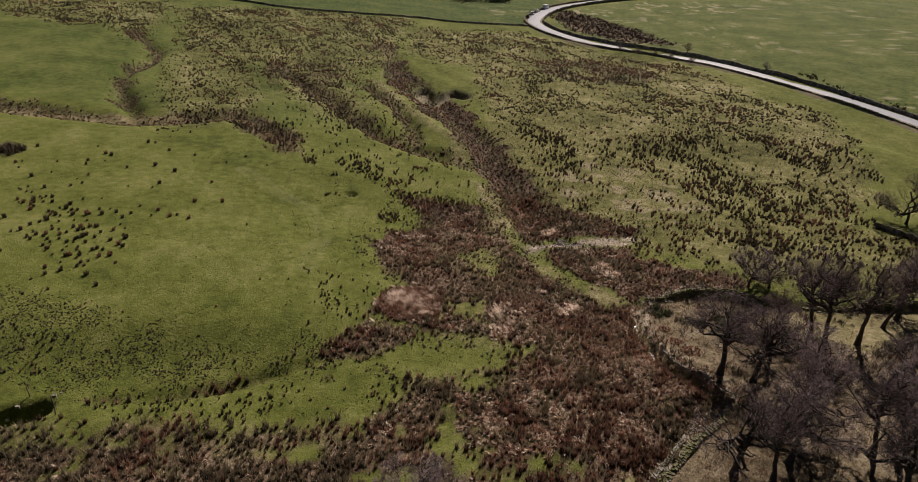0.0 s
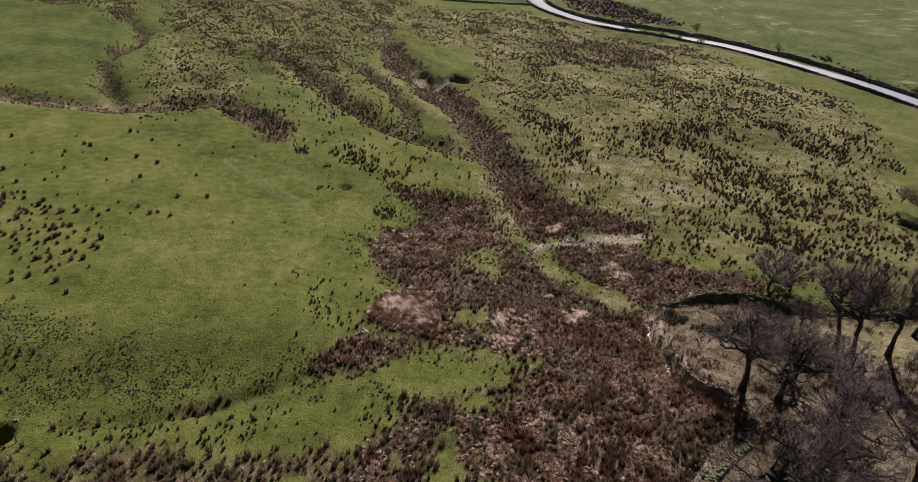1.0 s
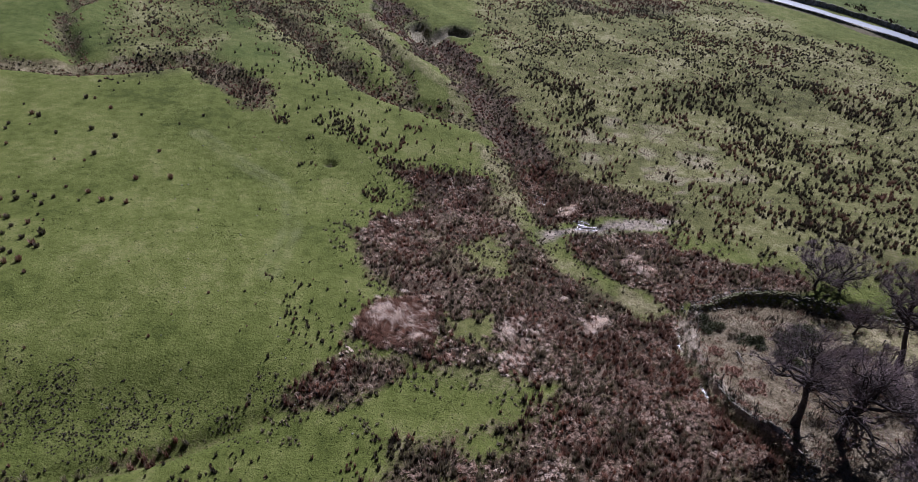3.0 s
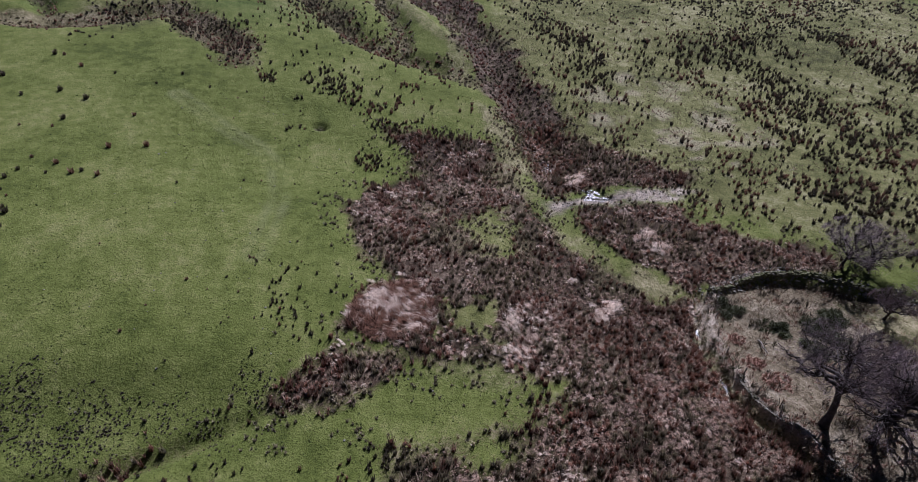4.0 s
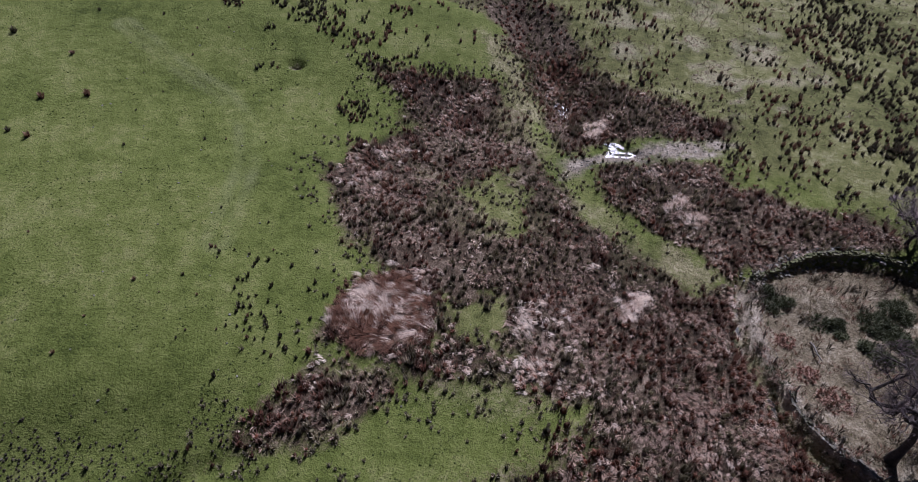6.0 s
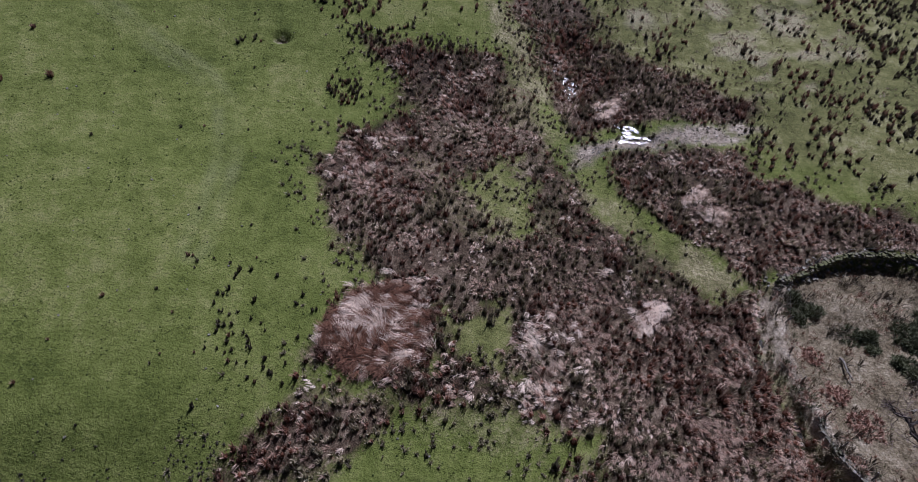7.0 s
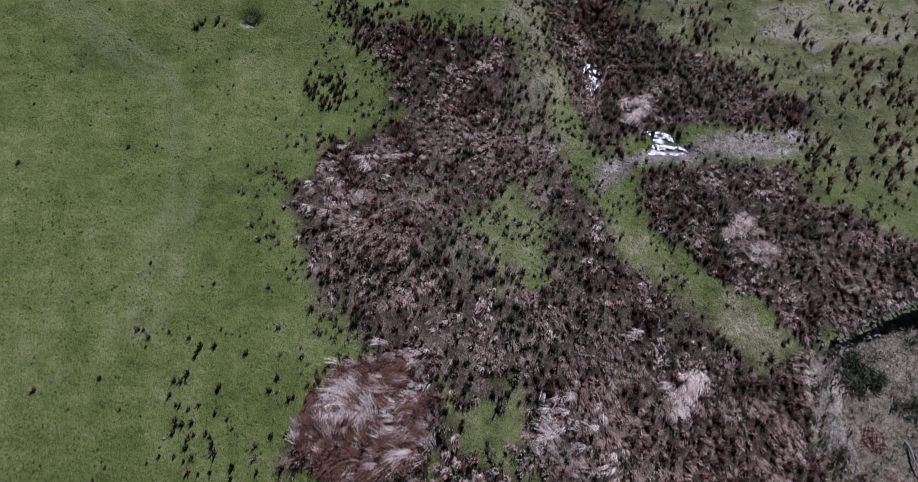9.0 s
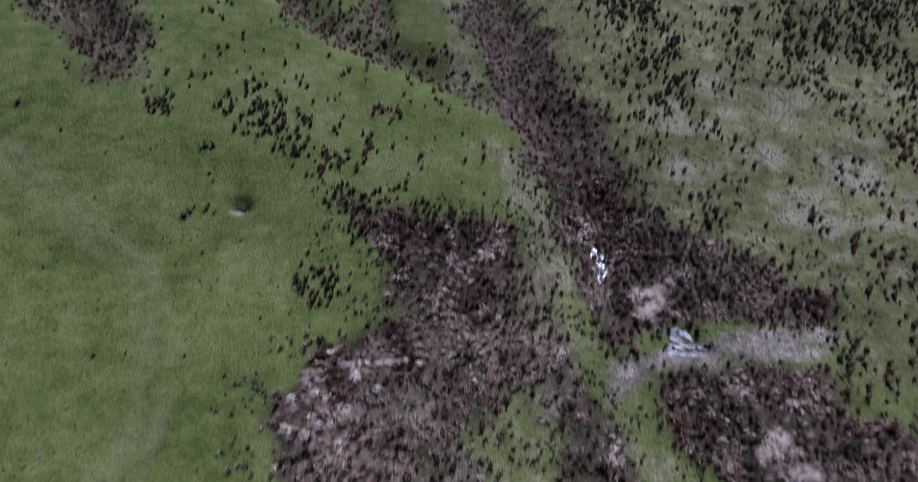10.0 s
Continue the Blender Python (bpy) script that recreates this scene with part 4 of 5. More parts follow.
stuff("bramble", RUSH_GREEN, "low dark bramble and ivy tangled under the bare trees", "bramble", p, sized(len(x), 0.5, 1.0), sized(len(x), 0.5, 0.9), np.clip(rng.normal(0.3, 0.2, len(x)), 0, 1), 14, 0.04, 2)

# small tufts in the grass round and between the rush beds
def fringe_density(a, b):
    ring = np.maximum.reduce([inside(a, b, q, 11.0, 2.0, 5.0, 220 + k) for k, q in enumerate((MARSH, MARSH_LOW, ISLAND, MOUTH))])
    c = cover(a, b)
    return ring * np.clip(4.5 * fbm(a, b, 2.6, 225) - 1.65, 0.06, 1) * (1 - c["rush"]) * (1 - c["wood"]) * (1 - 0.7 * c["mud"]) * (1 - c["bowl"]) * (1 - 0.55 * c["green"])


x, y = scatter((-26, 55, 52, 136), 4.2, fringe_density)
p = on_ground(x, y)
tone = np.clip(rng.normal(0.22, 0.2, len(x)), 0, 1)
stuff("fringe_tufts", RUSH_OLIVE, "small dark rush tufts in the wet grass beside the beds", "rushes", p, sized(len(x), 0.26, 0.62), sized(len(x), 0.16, 0.4), tone, 16, 0.024, 2, core=0.34)

# pale flattened moor grass, combed by the wind into swirls
x, y = scatter((-14, 78, 34, 126), 9.0, lambda a, b: cover(a, b)["pale"] * 0.9)
p = on_ground(x, y)
swirl = 3.6 + 3.0 * (fbm(x, y, 4, 170) - 0.5) * 2 + np.arctan2(y - 83.5, x + 6.5) * 0.35
rim, _ = line_dist(x, y, BOWL + BOWL[:1])
bowl = cover(x, y)["bowl"]
comb = fbm((0.45 * x + 0.89 * y) / 3.2 + 0.3 * np.sin(x), 0.89 * x - 0.45 * y, 0.42, 172)
tone = np.clip(0.98 - 0.54 * bowl - 1.4 * bowl * np.exp(-rim / 1.0) + 4.2 * (1 - bowl) * (fbm(x, y, 1.3, 171) - 0.5) + 4.2 * bowl * (comb - 0.5) + 1.4 * bowl * (fbm(x, y, 1.6, 173) - 0.5) - 0.9 * bowl * np.exp(-(((x + 6) / 1.5) ** 2 + ((y - 81.9) / 1.3) ** 2)) + rng.normal(0, 0.26, len(x)), 0, 1)
tone = np.maximum(tone, 0.12 * bowl + rng.uniform(-0.12, 0.12, len(x)))
tone = np.where(bowl > 0.3, np.clip(0.5 + 1.3 * (tone - 0.42), 0, 1), tone)
rusty = (bowl > 0.3) & (tone < 0.45)
for flag, mat, label in ((~rusty, STRAW, "pale dead moor grass flattened into swirls"), (rusty, RUST, "rusty brown dead grass flattened in a wet hollow")):
    stuff("flattened_moor_grass", mat, label, "grass", p[flag], sized(flag.sum(), 0.7, 1.35), sized(flag.sum(), 0.10, 0.28), tone[flag], 26, 0.016, 2, swirl[flag] + rng.normal(0, 0.3, flag.sum()), 0.85, root=0.2, curl=0.6)

# dark ragged rushes round the rim of the hollow
x, y = scatter((-15, 76, 1, 92), 7.0, lambda a, b: np.exp(-(line_dist(a, b, BOWL + BOWL[:1])[0] / 0.7) ** 2) * np.clip(4 * fbm(a, b, 1.8, 174) - 1.0, 0.15, 1))
p = on_ground(x, y)
stuff("rim_rushes", RUSH, "dark red-brown rushes round the rim of a wet hollow", "rushes", p, sized(len(x), 0.35, 0.75), sized(len(x), 0.15, 0.35), np.clip(rng.normal(0.22, 0.2, len(x)), 0, 1), 22, 0.022, 2, curl=0.6, core=0.25)

# short sward on the pasture
def sward_density(a, b):
    c = cover(a, b)
    return np.clip(1 - c["rush"] - c["mud"] - c["pale"] - 0.6 * c["wood"], 0, 1) * np.clip(3 * fbm(a, b, 2.5, 180) - 0.9, 0.1, 1)


x, y = scatter((-48, 58, 48, 134), 10.0, sward_density)
p = on_ground(x, y)
stuff("sward", SWARD, "short grazed green pasture grass", "grass", p, sized(len(x), 0.10, 0.26), sized(len(x), 0.5, 1.0), np.clip(rng.normal(0.42, 0.16, len(x)) + 0.5 * (fbm(x, y, 3, 181) - 0.5), 0, 1), 4, 0.045, 1)


x, y = scatter((-62, 58, 20, 140), 1.1, lambda a, b: sward_density(a, b) * np.clip(4 * fbm(a, b, 5, 182) - 1.3, 0.12, 1))
p = on_ground(x, y)
stuff("pasture_tufts", SWARD, "small dark green tufts in the grazed pasture", "grass", p, sized(len(x), 0.10, 0.24), sized(len(x), 0.3, 0.6), np.clip(rng.normal(0.12, 0.14, len(x)), 0, 1), 9, 0.03, 1, core=0.5)


# ---------------------------------------------------------------- single tussocks in the open pasture
def tussock_mesh(seed, tall, mat):
    v, t, tone, along = tufts(np.zeros((1, 3)), np.array([tall]), np.array([0.2]), np.array([0.12 + 0.06 * seed]), 60, 0.026, 2, root=0.36, curl=0.6)
    # core darkened here too, as painted shade at the tussock's heart
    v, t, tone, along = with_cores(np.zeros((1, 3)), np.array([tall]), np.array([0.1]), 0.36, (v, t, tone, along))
    return mesh_from("rush_tussock", v, t, mat, attrs={"tone": tone, "along": along})


tussocks = [tussock_mesh(k, 0.30 + 0.05 * k, RUSH_GREEN if k % 3 else RUSH) for k in range(5)]


def lone_density(a, b):
    c = cover(a, b)
    open_field = inside(a, b, [(-75, 72), (-20, 74), (-14, 88), (-16, 104), (-12, 120), (-34, 134), (-60, 140), (-90, 138), (-95, 90)], 2.0, 1.0)
    clump = inside(a, b, TUSS_A, 6.0, 4.0, 6.0, 190) * 8.0
    spots = sum(np.exp(-((a - u) ** 2 + (b - v) ** 2) / (2 * r * r)) * w for u, v, r, w in ((-24, 116, 1.0, 10), (-27, 128, 1.5, 10), (-18, 80, 1.3, 12), (-22.5, 84, 2.5, 4)))
    return np.clip((0.026 * open_field + 0.045 * clump + 0.03 * spots) * (1 - c["rush"]), 0, 1)


x, y = scatter((-95, 70, -8, 142), 1.0, lone_density)
for k, (a, b) in enumerate(zip(x[:290], y[:290])):
    ob = new("rush_tussock", tussocks[k % 5])
    ob.matrix_world = pose(a, b, hz(a, b), 0, 0, rng.uniform(0, 360)) @ Matrix.Scale(rng.uniform(0.5, 1.05) * (1.8 if a < -45 else 0.8), 4)
    tagged(ob, "dark rush tussock standing in short green pasture" if k % 5 % 3 else "brown dead rush tussock standing in short pasture", "rush", "tussocks in the pasture")


# ---------------------------------------------------------------- water and road
WATER, wt, wb = material("stream_water")
wb.inputs["Base Color"].default_value = (0.035, 0.032, 0.026, 1)
wb.inputs["Roughness"].default_value = 0.2
bump(wt, wb, noise_of(wt, 5.0, 3), 0.8, 0.05)
def pool_mesh(outline, level, count):
    """Braided shallow water: many ragged lobes inside an outline, each a little above the last."""
    o = np.array(outline)
    low, high = o.min(0), o.max(0)
    V, T, made = [], [], 0
    for _ in range(4000):
        c = rng.uniform(low, high)
        if inside_near(c[:1], c[1:], outline, 0.3, 0.0, 1.0, 1)[0] < 0.5:
            continue
        n, turn = 16, rng.normal(-0.3, 0.5) if high[0] - low[0] > high[1] - low[1] else rng.normal(1.6, 0.3)
        long, wide = rng.uniform(0.35, 1.0), rng.uniform(0.10, 0.32)
        a = np.arange(n) * 2 * math.pi / n
        r = rng.uniform(0.65, 1.25, n)
        u, w = long * r * np.cos(a), wide * r * np.sin(a)
        b = len(V)
        z = level + 0.004 * made - 0.03
        V.append((c[0], c[1], z))
        V += [(c[0] + p * math.cos(turn) - q * math.sin(turn), c[1] + p * math.sin(turn) + q * math.cos(turn), z) for p, q in zip(u, w)]
        T += [(b, b + 1 + k, b + 1 + (k + 1) % n) for k in range(n)]
        made += 1
        if made == count:
            break
    return mesh_from("pool", V, T, WATER)


for (kind, outline), (_, level) in zip(POOLS, POOL_LEVELS):
    tagged(new("water", pool_mesh(outline, level, {"main": 22, "upper": 14}.get(kind, 8))), "shallow peaty pool of the stream glinting among rushes", "water", kind="structure")


def ribbon(name, line, offsets, mat, lift):
    """A strip along a line; offsets: (sideways, height) across it."""
    L = np.array(line)
    d = np.gradient(L, axis=0)
    d /= np.linalg.norm(d, axis=1)[:, None]
    side = np.stack([d[:, 1], -d[:, 0]], 1)
    mid = land(L[:, 0], L[:, 1])
    rows = [np.column_stack([L + side * o, mid + lift + h]) for o, h in offsets]
    v = np.stack(rows, 1).reshape(-1, 3)
    k, n = len(offsets), len(line)
    q = [(i * k + j, i * k + j + 1, (i + 1) * k + j + 1, (i + 1) * k + j) for i in range(n - 1) for j in range(k - 1)]
    return mesh_from(name, v, None, mat, q, smooth=False)


road_line = smooth_line(ROAD, 2.0)
tagged(new("verge", ribbon("verge", road_line, [(-6.5, -0.9), (-4.6, 0.05), (-3.2, 0.10), (3.2, 0.10), (4.6, 0.05), (6.5, -0.9)], VERGE, 0.1)), "strip of pale worn grass beside the moorland road", "verge", kind="structure")
tagged(new("road", ribbon("road", road_line, [(-3.0, 0.0), (-2.6, 0.05), (0, 0.09), (2.6, 0.05), (3.0, 0.0)], TARMAC, 0.24)), "pale worn tarmac country road curving over the moor", "road", kind="structure")


# ---------------------------------------------------------------- dry stone walls
def stone_block(length, thick, tall, seed):
    r = np.random.default_rng(seed)
    v = np.array([[sx * length, sy * thick, sz * tall] for sz in (0, 1) for sy in (-0.5, 0.5) for sx in (-0.5, 0.5)])
    v[4:, :2] *= 0.86
    v += r.normal(0, 0.10, v.shape) * np.array([length, thick * 0.5, tall]) * 0.7
    f = [(0, 2, 3, 1), (4, 5, 7, 6), (0, 1, 5, 4), (2, 6, 7, 3), (0, 4, 6, 2), (1, 3, 7, 5)]
    return v, f


BLOCKS = [stone_block(1.0, 1.0, 1.0, 300 + k) for k in range(12)]


def wall_stones(line, tall, thick, stone, course, ruin=0.0, seed=1):
    """Courses of rough stones along a line, as arrays; ruin: how ragged the top is, in metres. Old walls show two skins of small stones."""
    L = np.array(smooth_line(line, 0.5))
    seg = np.r_[0, np.cumsum(np.hypot(*np.diff(L, axis=0).T))]
    LZ = ground_z(L[:, 0], L[:, 1])
    ups = tall - ruin * 2 * (1 - vnoise(seg, seg * 0 + seed * 9.0, 3.0, 310))
    skins = (-0.27, 0.27) if ruin > 0.1 else (0.0,)
    V, Q, n = [], [], 0
    for c in range(int(tall / course)):
        for skin in skins:
            s = 0.5 * stone * (c % 2) + rng.uniform(0, stone)
            while s < seg[-1]:
                w = stone * rng.uniform(0.6, 1.5)
                px, py = np.interp(s, seg, L[:, 0]), np.interp(s, seg, L[:, 1])
                qx, qy = np.interp(s + 0.3, seg, L[:, 0]), np.interp(s + 0.3, seg, L[:, 1])
                top = np.interp(s, seg, ups) + (rng.normal(0, 0.12) if len(skins) > 1 else 0)
                if (c + 1) * course <= max(top, course * 1.5):
                    way = math.atan2(qy - py, qx - px)
                    ang = way + rng.normal(0, 0.25 if len(skins) > 1 else 0.08)
                    wide = thick * (1 - 0.25 * c * course / tall) / len(skins)
                    out = skin * thick * (1 - 0.25 * c * course / tall) + rng.normal(0, 0.04)
                    b, f = BLOCKS[rng.integers(12)]
                    b = b * np.array([w * 1.02, wide * rng.uniform(0.8, 1.25), course * rng.uniform(0.9, 1.3)])
                    ca, sn = math.cos(ang), math.sin(ang)
                    ox, oy = px - out * math.sin(way), py + out * math.cos(way)
                    z = np.interp(s, seg, LZ) - 0.1 + c * course
                    V.append(np.column_stack([ox + b[:, 0] * ca - b[:, 1] * sn, oy + b[:, 0] * sn + b[:, 1] * ca, z + b[:, 2]]))
                    Q += [tuple(i + n for i in q) for q in f]
                    n += 8
                s += w
    return np.concatenate(V), Q


def stone_wall(label, line, tall, thick, stone, course, ruin, seed, mat=None):
    w = thing("dry_stone_wall", label, "wall", kind="structure")
    v, q = wall_stones(line, tall, thick, stone, course, ruin, seed)
    ob = part("courses", mesh_from("courses", v, None, mat or STONE, q), w)
    tagged(ob, kind="stuff")
    return w


stone_wall("tumbledown pale dry stone wall bounding the wood", [(35.2, 66.4), (33.5, 64.6), (31.5, 62.6), (28.5, 59.2), (25.9, 55.9), (22.8, 52)], 0.75, 0.6, 0.27, 0.13, 0.3, 1)
stone_wall("mossy stone-faced bank inside the boundary wall", [(33.6, 61.4), (31, 59.2), (28.6, 56.8), (25.4, 53), (22.5, 49.5)], 0.95, 0.8, 0.27, 0.14, 0.42, 8, MOSSY)
stone_wall("tumbled pale stones along the brook bank", WALL_W[4:], 0.5, 0.55, 0.32, 0.14, 0.42, 7)
stone_wall("low mossy stone wall on the bank above the wood", WALL_N, 0.75, 0.6, 0.30, 0.14, 0.22, 2, MOSSY)
stone_wall("dry stone wall running past a lone bare tree", [(84, 122), (89.5, 114), (95, 108), (104, 100)], 1.3, 0.55, 0.5, 0.24, 0.15, 3)


def offset(line, o):
    L = np.array(line)
    d = np.gradient(L, axis=0)
    d /= np.linalg.norm(d, axis=1)[:, None]
    return [tuple(p) for p in L + np.stack([d[:, 1], -d[:, 0]], 1) * o]


stone_wall("dry stone wall on the moor side of the road", offset(road_line[::4], -4.6), 1.3, 0.6, 0.8, 0.26, 0.04, 4)
stone_wall("dry stone wall on the hill side of the road", offset(road_line[::4], 4.6), 1.6, 0.6, 0.8, 0.26, 0.04, 5)
stone_wall("dry stone wall below a bright green field", [(-300, 302), (-200, 309), (-118, 313), (-84, 309), (-44, 314), (-3, 318.5), (25, 320)], 1.2, 0.6, 1.0, 0.30, 0.04, 6)


# ---------------------------------------------------------------- bare trees
def tube(path, radii, sides, V, Q):
    path = [Vector(p) for p in path]
    start = len(V)
    for k, p in enumerate(path):
        d = (path[min(k + 1, len(path) - 1)] - path[max(k - 1, 0)]).normalized()
        a = d.orthogonal().normalized()
        b = d.cross(a)
        for j in range(sides):
            t = 2 * math.pi * j / sides
            V.append(p + (a * math.cos(t) + b * math.sin(t)) * radii[k])
    for k in range(len(path) - 1):
        for j in range(sides):
            q = start + k * sides
            Q.append((q + j, q + (j + 1) % sides, q + sides + (j + 1) % sides, q + sides + j))


def branch_path(start, way, length, r, bend, lift, n):
    pts, d = [start.copy()], way.normalized()
    for _ in range(n):
        d = (d + Vector((r.gauss(0, bend), r.gauss(0, bend), r.gauss(0, bend) + lift))).normalized()
        pts.append(pts[-1] + d * (length / n))
    return pts, d


def sprig(pts, w0, w1, V, Q):
    """A thin flat twig along a path."""
    s = (pts[-1] - pts[0]).orthogonal().normalized()
    b, n = len(V), len(pts) - 1
    for k, p in enumerate(pts):
        w = w0 + (w1 - w0) * k / n
        V += [p - s * w, p + s * w]
    Q += [(b + 2 * k, b + 2 * k + 1, b + 2 * k + 3, b + 2 * k + 2) for k in range(n)]


def bough(start, end, r, sag, n):
    """A crooked way from a fork to a point in the crown."""
    pts, span = [], (end - start).length
    side = Vector((r.gauss(0, 1), r.gauss(0, 1), r.gauss(0, 0.7))) * span * 0.10
    for i in range(n + 1):
        t = i / n
        p = start.lerp(end, t) + side * math.sin(3.0 * math.pi * t) * (1 - 0.3 * t) + Vector((0, 0, -sag * span * math.sin(math.pi * t)))
        if 0 < i:
            p += Vector((r.gauss(0, 1), r.gauss(0, 1), r.gauss(0, 1))) * span * 0.035
        pts.append(p)
    return pts


def bare_tree(seed, tall, clear, girth, reach, lean):
    """Meshes of the trunk, of each crooked limb with its branches, and of the haze of fine twigs, which fills a domed crown."""
    r = random.Random(seed)

    def domed(p):
        d = p - heart
        e = math.sqrt((d.x * d.x + d.y * d.y) / reach ** 2 + (d.z / (rise if d.z > 0 else rise * 0.35)) ** 2)
        return heart + d * (r.uniform(0.90, 1.0) / e) if e > 1 else p
    TV, TQ, ends, meshes = [], [], [], []
    trunk, d = branch_path(Vector((0, 0, -0.3)), Vector((lean, lean * 0.4, 1)), clear + 0.3, r, 0.09, 0.05, 6)
    tube(trunk, [girth * (1.5 - 0.55 * min(1, k / 2)) * (1 - 0.05 * k) for k in range(7)], 9, TV, TQ)
    meshes.append(("trunk", mesh_from("trunk", TV, None, BARK, TQ, smooth=True)))
    heart, rise = Vector((trunk[-1].x * 1.2, trunk[-1].y * 1.2, clear * 1.02)), tall - clear * 1.02
    for k in range(9):
        LV, LQ = [], []
        a, up = 2.4 * k + r.uniform(-0.4, 0.4), (0.12, 0.5, 0.85, 0.25, 0.65, 0.05, 0.75, 0.35, 1.0)[k]
        flat = math.sqrt(max(0.0, 1 - up * up)) * reach * r.uniform(0.72, 0.95)
        goal = heart + Vector((math.cos(a) * flat, math.sin(a) * flat, rise * up * r.uniform(0.75, 0.95)))
        at = trunk[-1] if k % 3 else trunk[-2]
        limb = bough(at, goal, r, 0.10 - 0.25 * up, 9)
        rad = girth * r.uniform(0.50, 0.70)
        tube(limb, [rad * (1 - 0.82 * i / 9) for i in range(10)], 6, LV, LQ)
        for j in range(9):
            i = r.randint(2, 9)
            out = (limb[i] - heart).normalized() + Vector((r.gauss(0, 0.75), r.gauss(0, 0.75), r.gauss(0.3, 0.45)))
            sub = bough(limb[i], domed(limb[i] + out.normalized() * reach * r.uniform(0.25, 0.5)), r, -0.06, 5)
            r0 = rad * (1 - 0.8 * i / 9) * 0.62
            tube(sub, [max(0.036, r0 * (1 - 0.7 * m / 5)) for m in range(6)], 4, LV, LQ)
            for m in range(4):
                q = sub[r.randint(1, 5)]
                w = (q - heart).normalized() + Vector((r.gauss(0, 0.8), r.gauss(0, 0.8), r.gauss(0.35, 0.5)))
                spray = bough(q, domed(q + w.normalized() * r.uniform(0.8, 1.7)), r, -0.05, 3)
                sprig(spray, 0.027, 0.010, LV, LQ)
                ends.append(spray)
        meshes.append(("limb", mesh_from("limb", LV, None, BARK, LQ, smooth=True)))
    V, Q = [], []
    for spray in ends:
        for j in range(4):
            q = spray[r.randint(1, 3)]
            way = (q - heart).normalized() * 0.6 + Vector((r.gauss(0, 0.8), r.gauss(0, 0.8), r.gauss(0.35, 0.6)))
            tw, dd = branch_path(q, way, r.uniform(0.5, 1.2), r, 0.25, 0.06, 2)
            tw = [tw[0]] + [domed(t) for t in tw[1:]]
            sprig(tw, 0.014, 0.007, V, Q)
            for m in range(3):
                q2 = tw[r.randint(1, 2)]
                w = (dd + Vector((r.gauss(0, 0.9), r.gauss(0, 0.9), r.gauss(0.2, 0.7)))).normalized() * r.uniform(0.3, 0.75)
                sprig([q2, domed(q2 + w)], 0.008, 0.005, V, Q)
    meshes.append(("crown", mesh_from("crown", V, None, TWIG, Q)))
    return meshes


TREES = []
for label, args in (("bare spreading oak with a purple-grey haze of twigs", (11, 11.6, 5.2, 0.38, 6.0, 0.16)), ("tall slender bare tree with a high narrow crown", (12, 15.5, 7.6, 0.36, 4.6, 0.14)),
                    ("bare crooked oak with low dark limbs", (13, 9.0, 2.6, 0.30, 5.0, -0.16)), ("bare wide-crowned tree with dense fine twigs", (14, 8.6, 2.0, 0.26, 5.8, 0.05))):
    t = thing("tree", label, "tree", "bare trees of the wood", at=(0, 0, -400))
    for n, me in bare_tree(*args):
        part(n, me, t)
    TREES.append(t)
PLACES = [(36.6, 71.6, 0, 1.05, 60), (40.2, 69.8, 0, 0.98, 200), (43.6, 73.6, 2, 1.15, 90), (53.8, 82.6, 1, 0.95, 40), (54.9, 80.7, 1, 1.02, 100), (60.0, 81.0, 1, 0.95, 120), (70.0, 88.6, 1, 0.8, 300),
          (50.2, 97.8, 3, 0.88, 10), (53.4, 97.2, 3, 0.8, 200), (51.8, 89.0, 2, 0.62, 90), (48.4, 69.8, 2, 1.02, 20), (66.5, 86.0, 1, 0.74, 250),
          (31.4, 52.4, 0, 1.0, 180), (35.2, 51.5, 1, 0.78, 90), (38.2, 54.5, 0, 0.95, 320), (41.5, 60.5, 0, 0.92, 260), (48.3, 56.2, 1, 0.82, 70), (50.2, 54.6, 1, 0.86, 10), (53.0, 53.6, 0, 1.0, 150),
          (55.5, 63.0, 0, 1.0, 300), (63, 64, 1, 0.8, 210), (61, 57, 3, 1.1, 240),
          (91.5, 123.5, 3, 1.25, 150), (-2, 43.5, 3, 0.95, 45), (47, 49, 0, 1.0, 75), (72, 92.6, 2, 0.8, 100)]
used = set()
for a, b, k, s, turn in PLACES:
    m = pose(a, b, hz(a, b), 0, 0, turn) @ Matrix.Scale(s, 4)
    if k in used:
        t = copy_thing(TREES[k], m)
        t.matrix_basis = m
    else:
        TREES[k].matrix_basis = m
        used.add(k)

# ---------------------------------------------------------------- stones, far woods and walls, parked vehicles
def pebbles(name, label, box, rate, density, low, high, mat=None):
    x, y = scatter(box, rate, density)
    z = ground_z(x, y)
    V, Q = [], []
    for k in range(len(x)):
        b, f = BLOCKS[k % 12]
        s, a = rng.uniform(low, high), rng.uniform(0, 6.28)
        q = b * np.array([s, s * 0.8, s * 0.55])
        ca, sn = math.cos(a), math.sin(a)
        V.append(np.column_stack([x[k] + q[:, 0] * ca - q[:, 1] * sn, y[k] + q[:, 0] * sn + q[:, 1] * ca, z[k] - 0.15 * s + q[:, 2]]))
        Q += [tuple(i + 8 * k for i in g) for g in f]
    return tagged(new(name, mesh_from(name, np.concatenate(V), None, mat or STONE, Q)), label, "stones", kind="stuff")


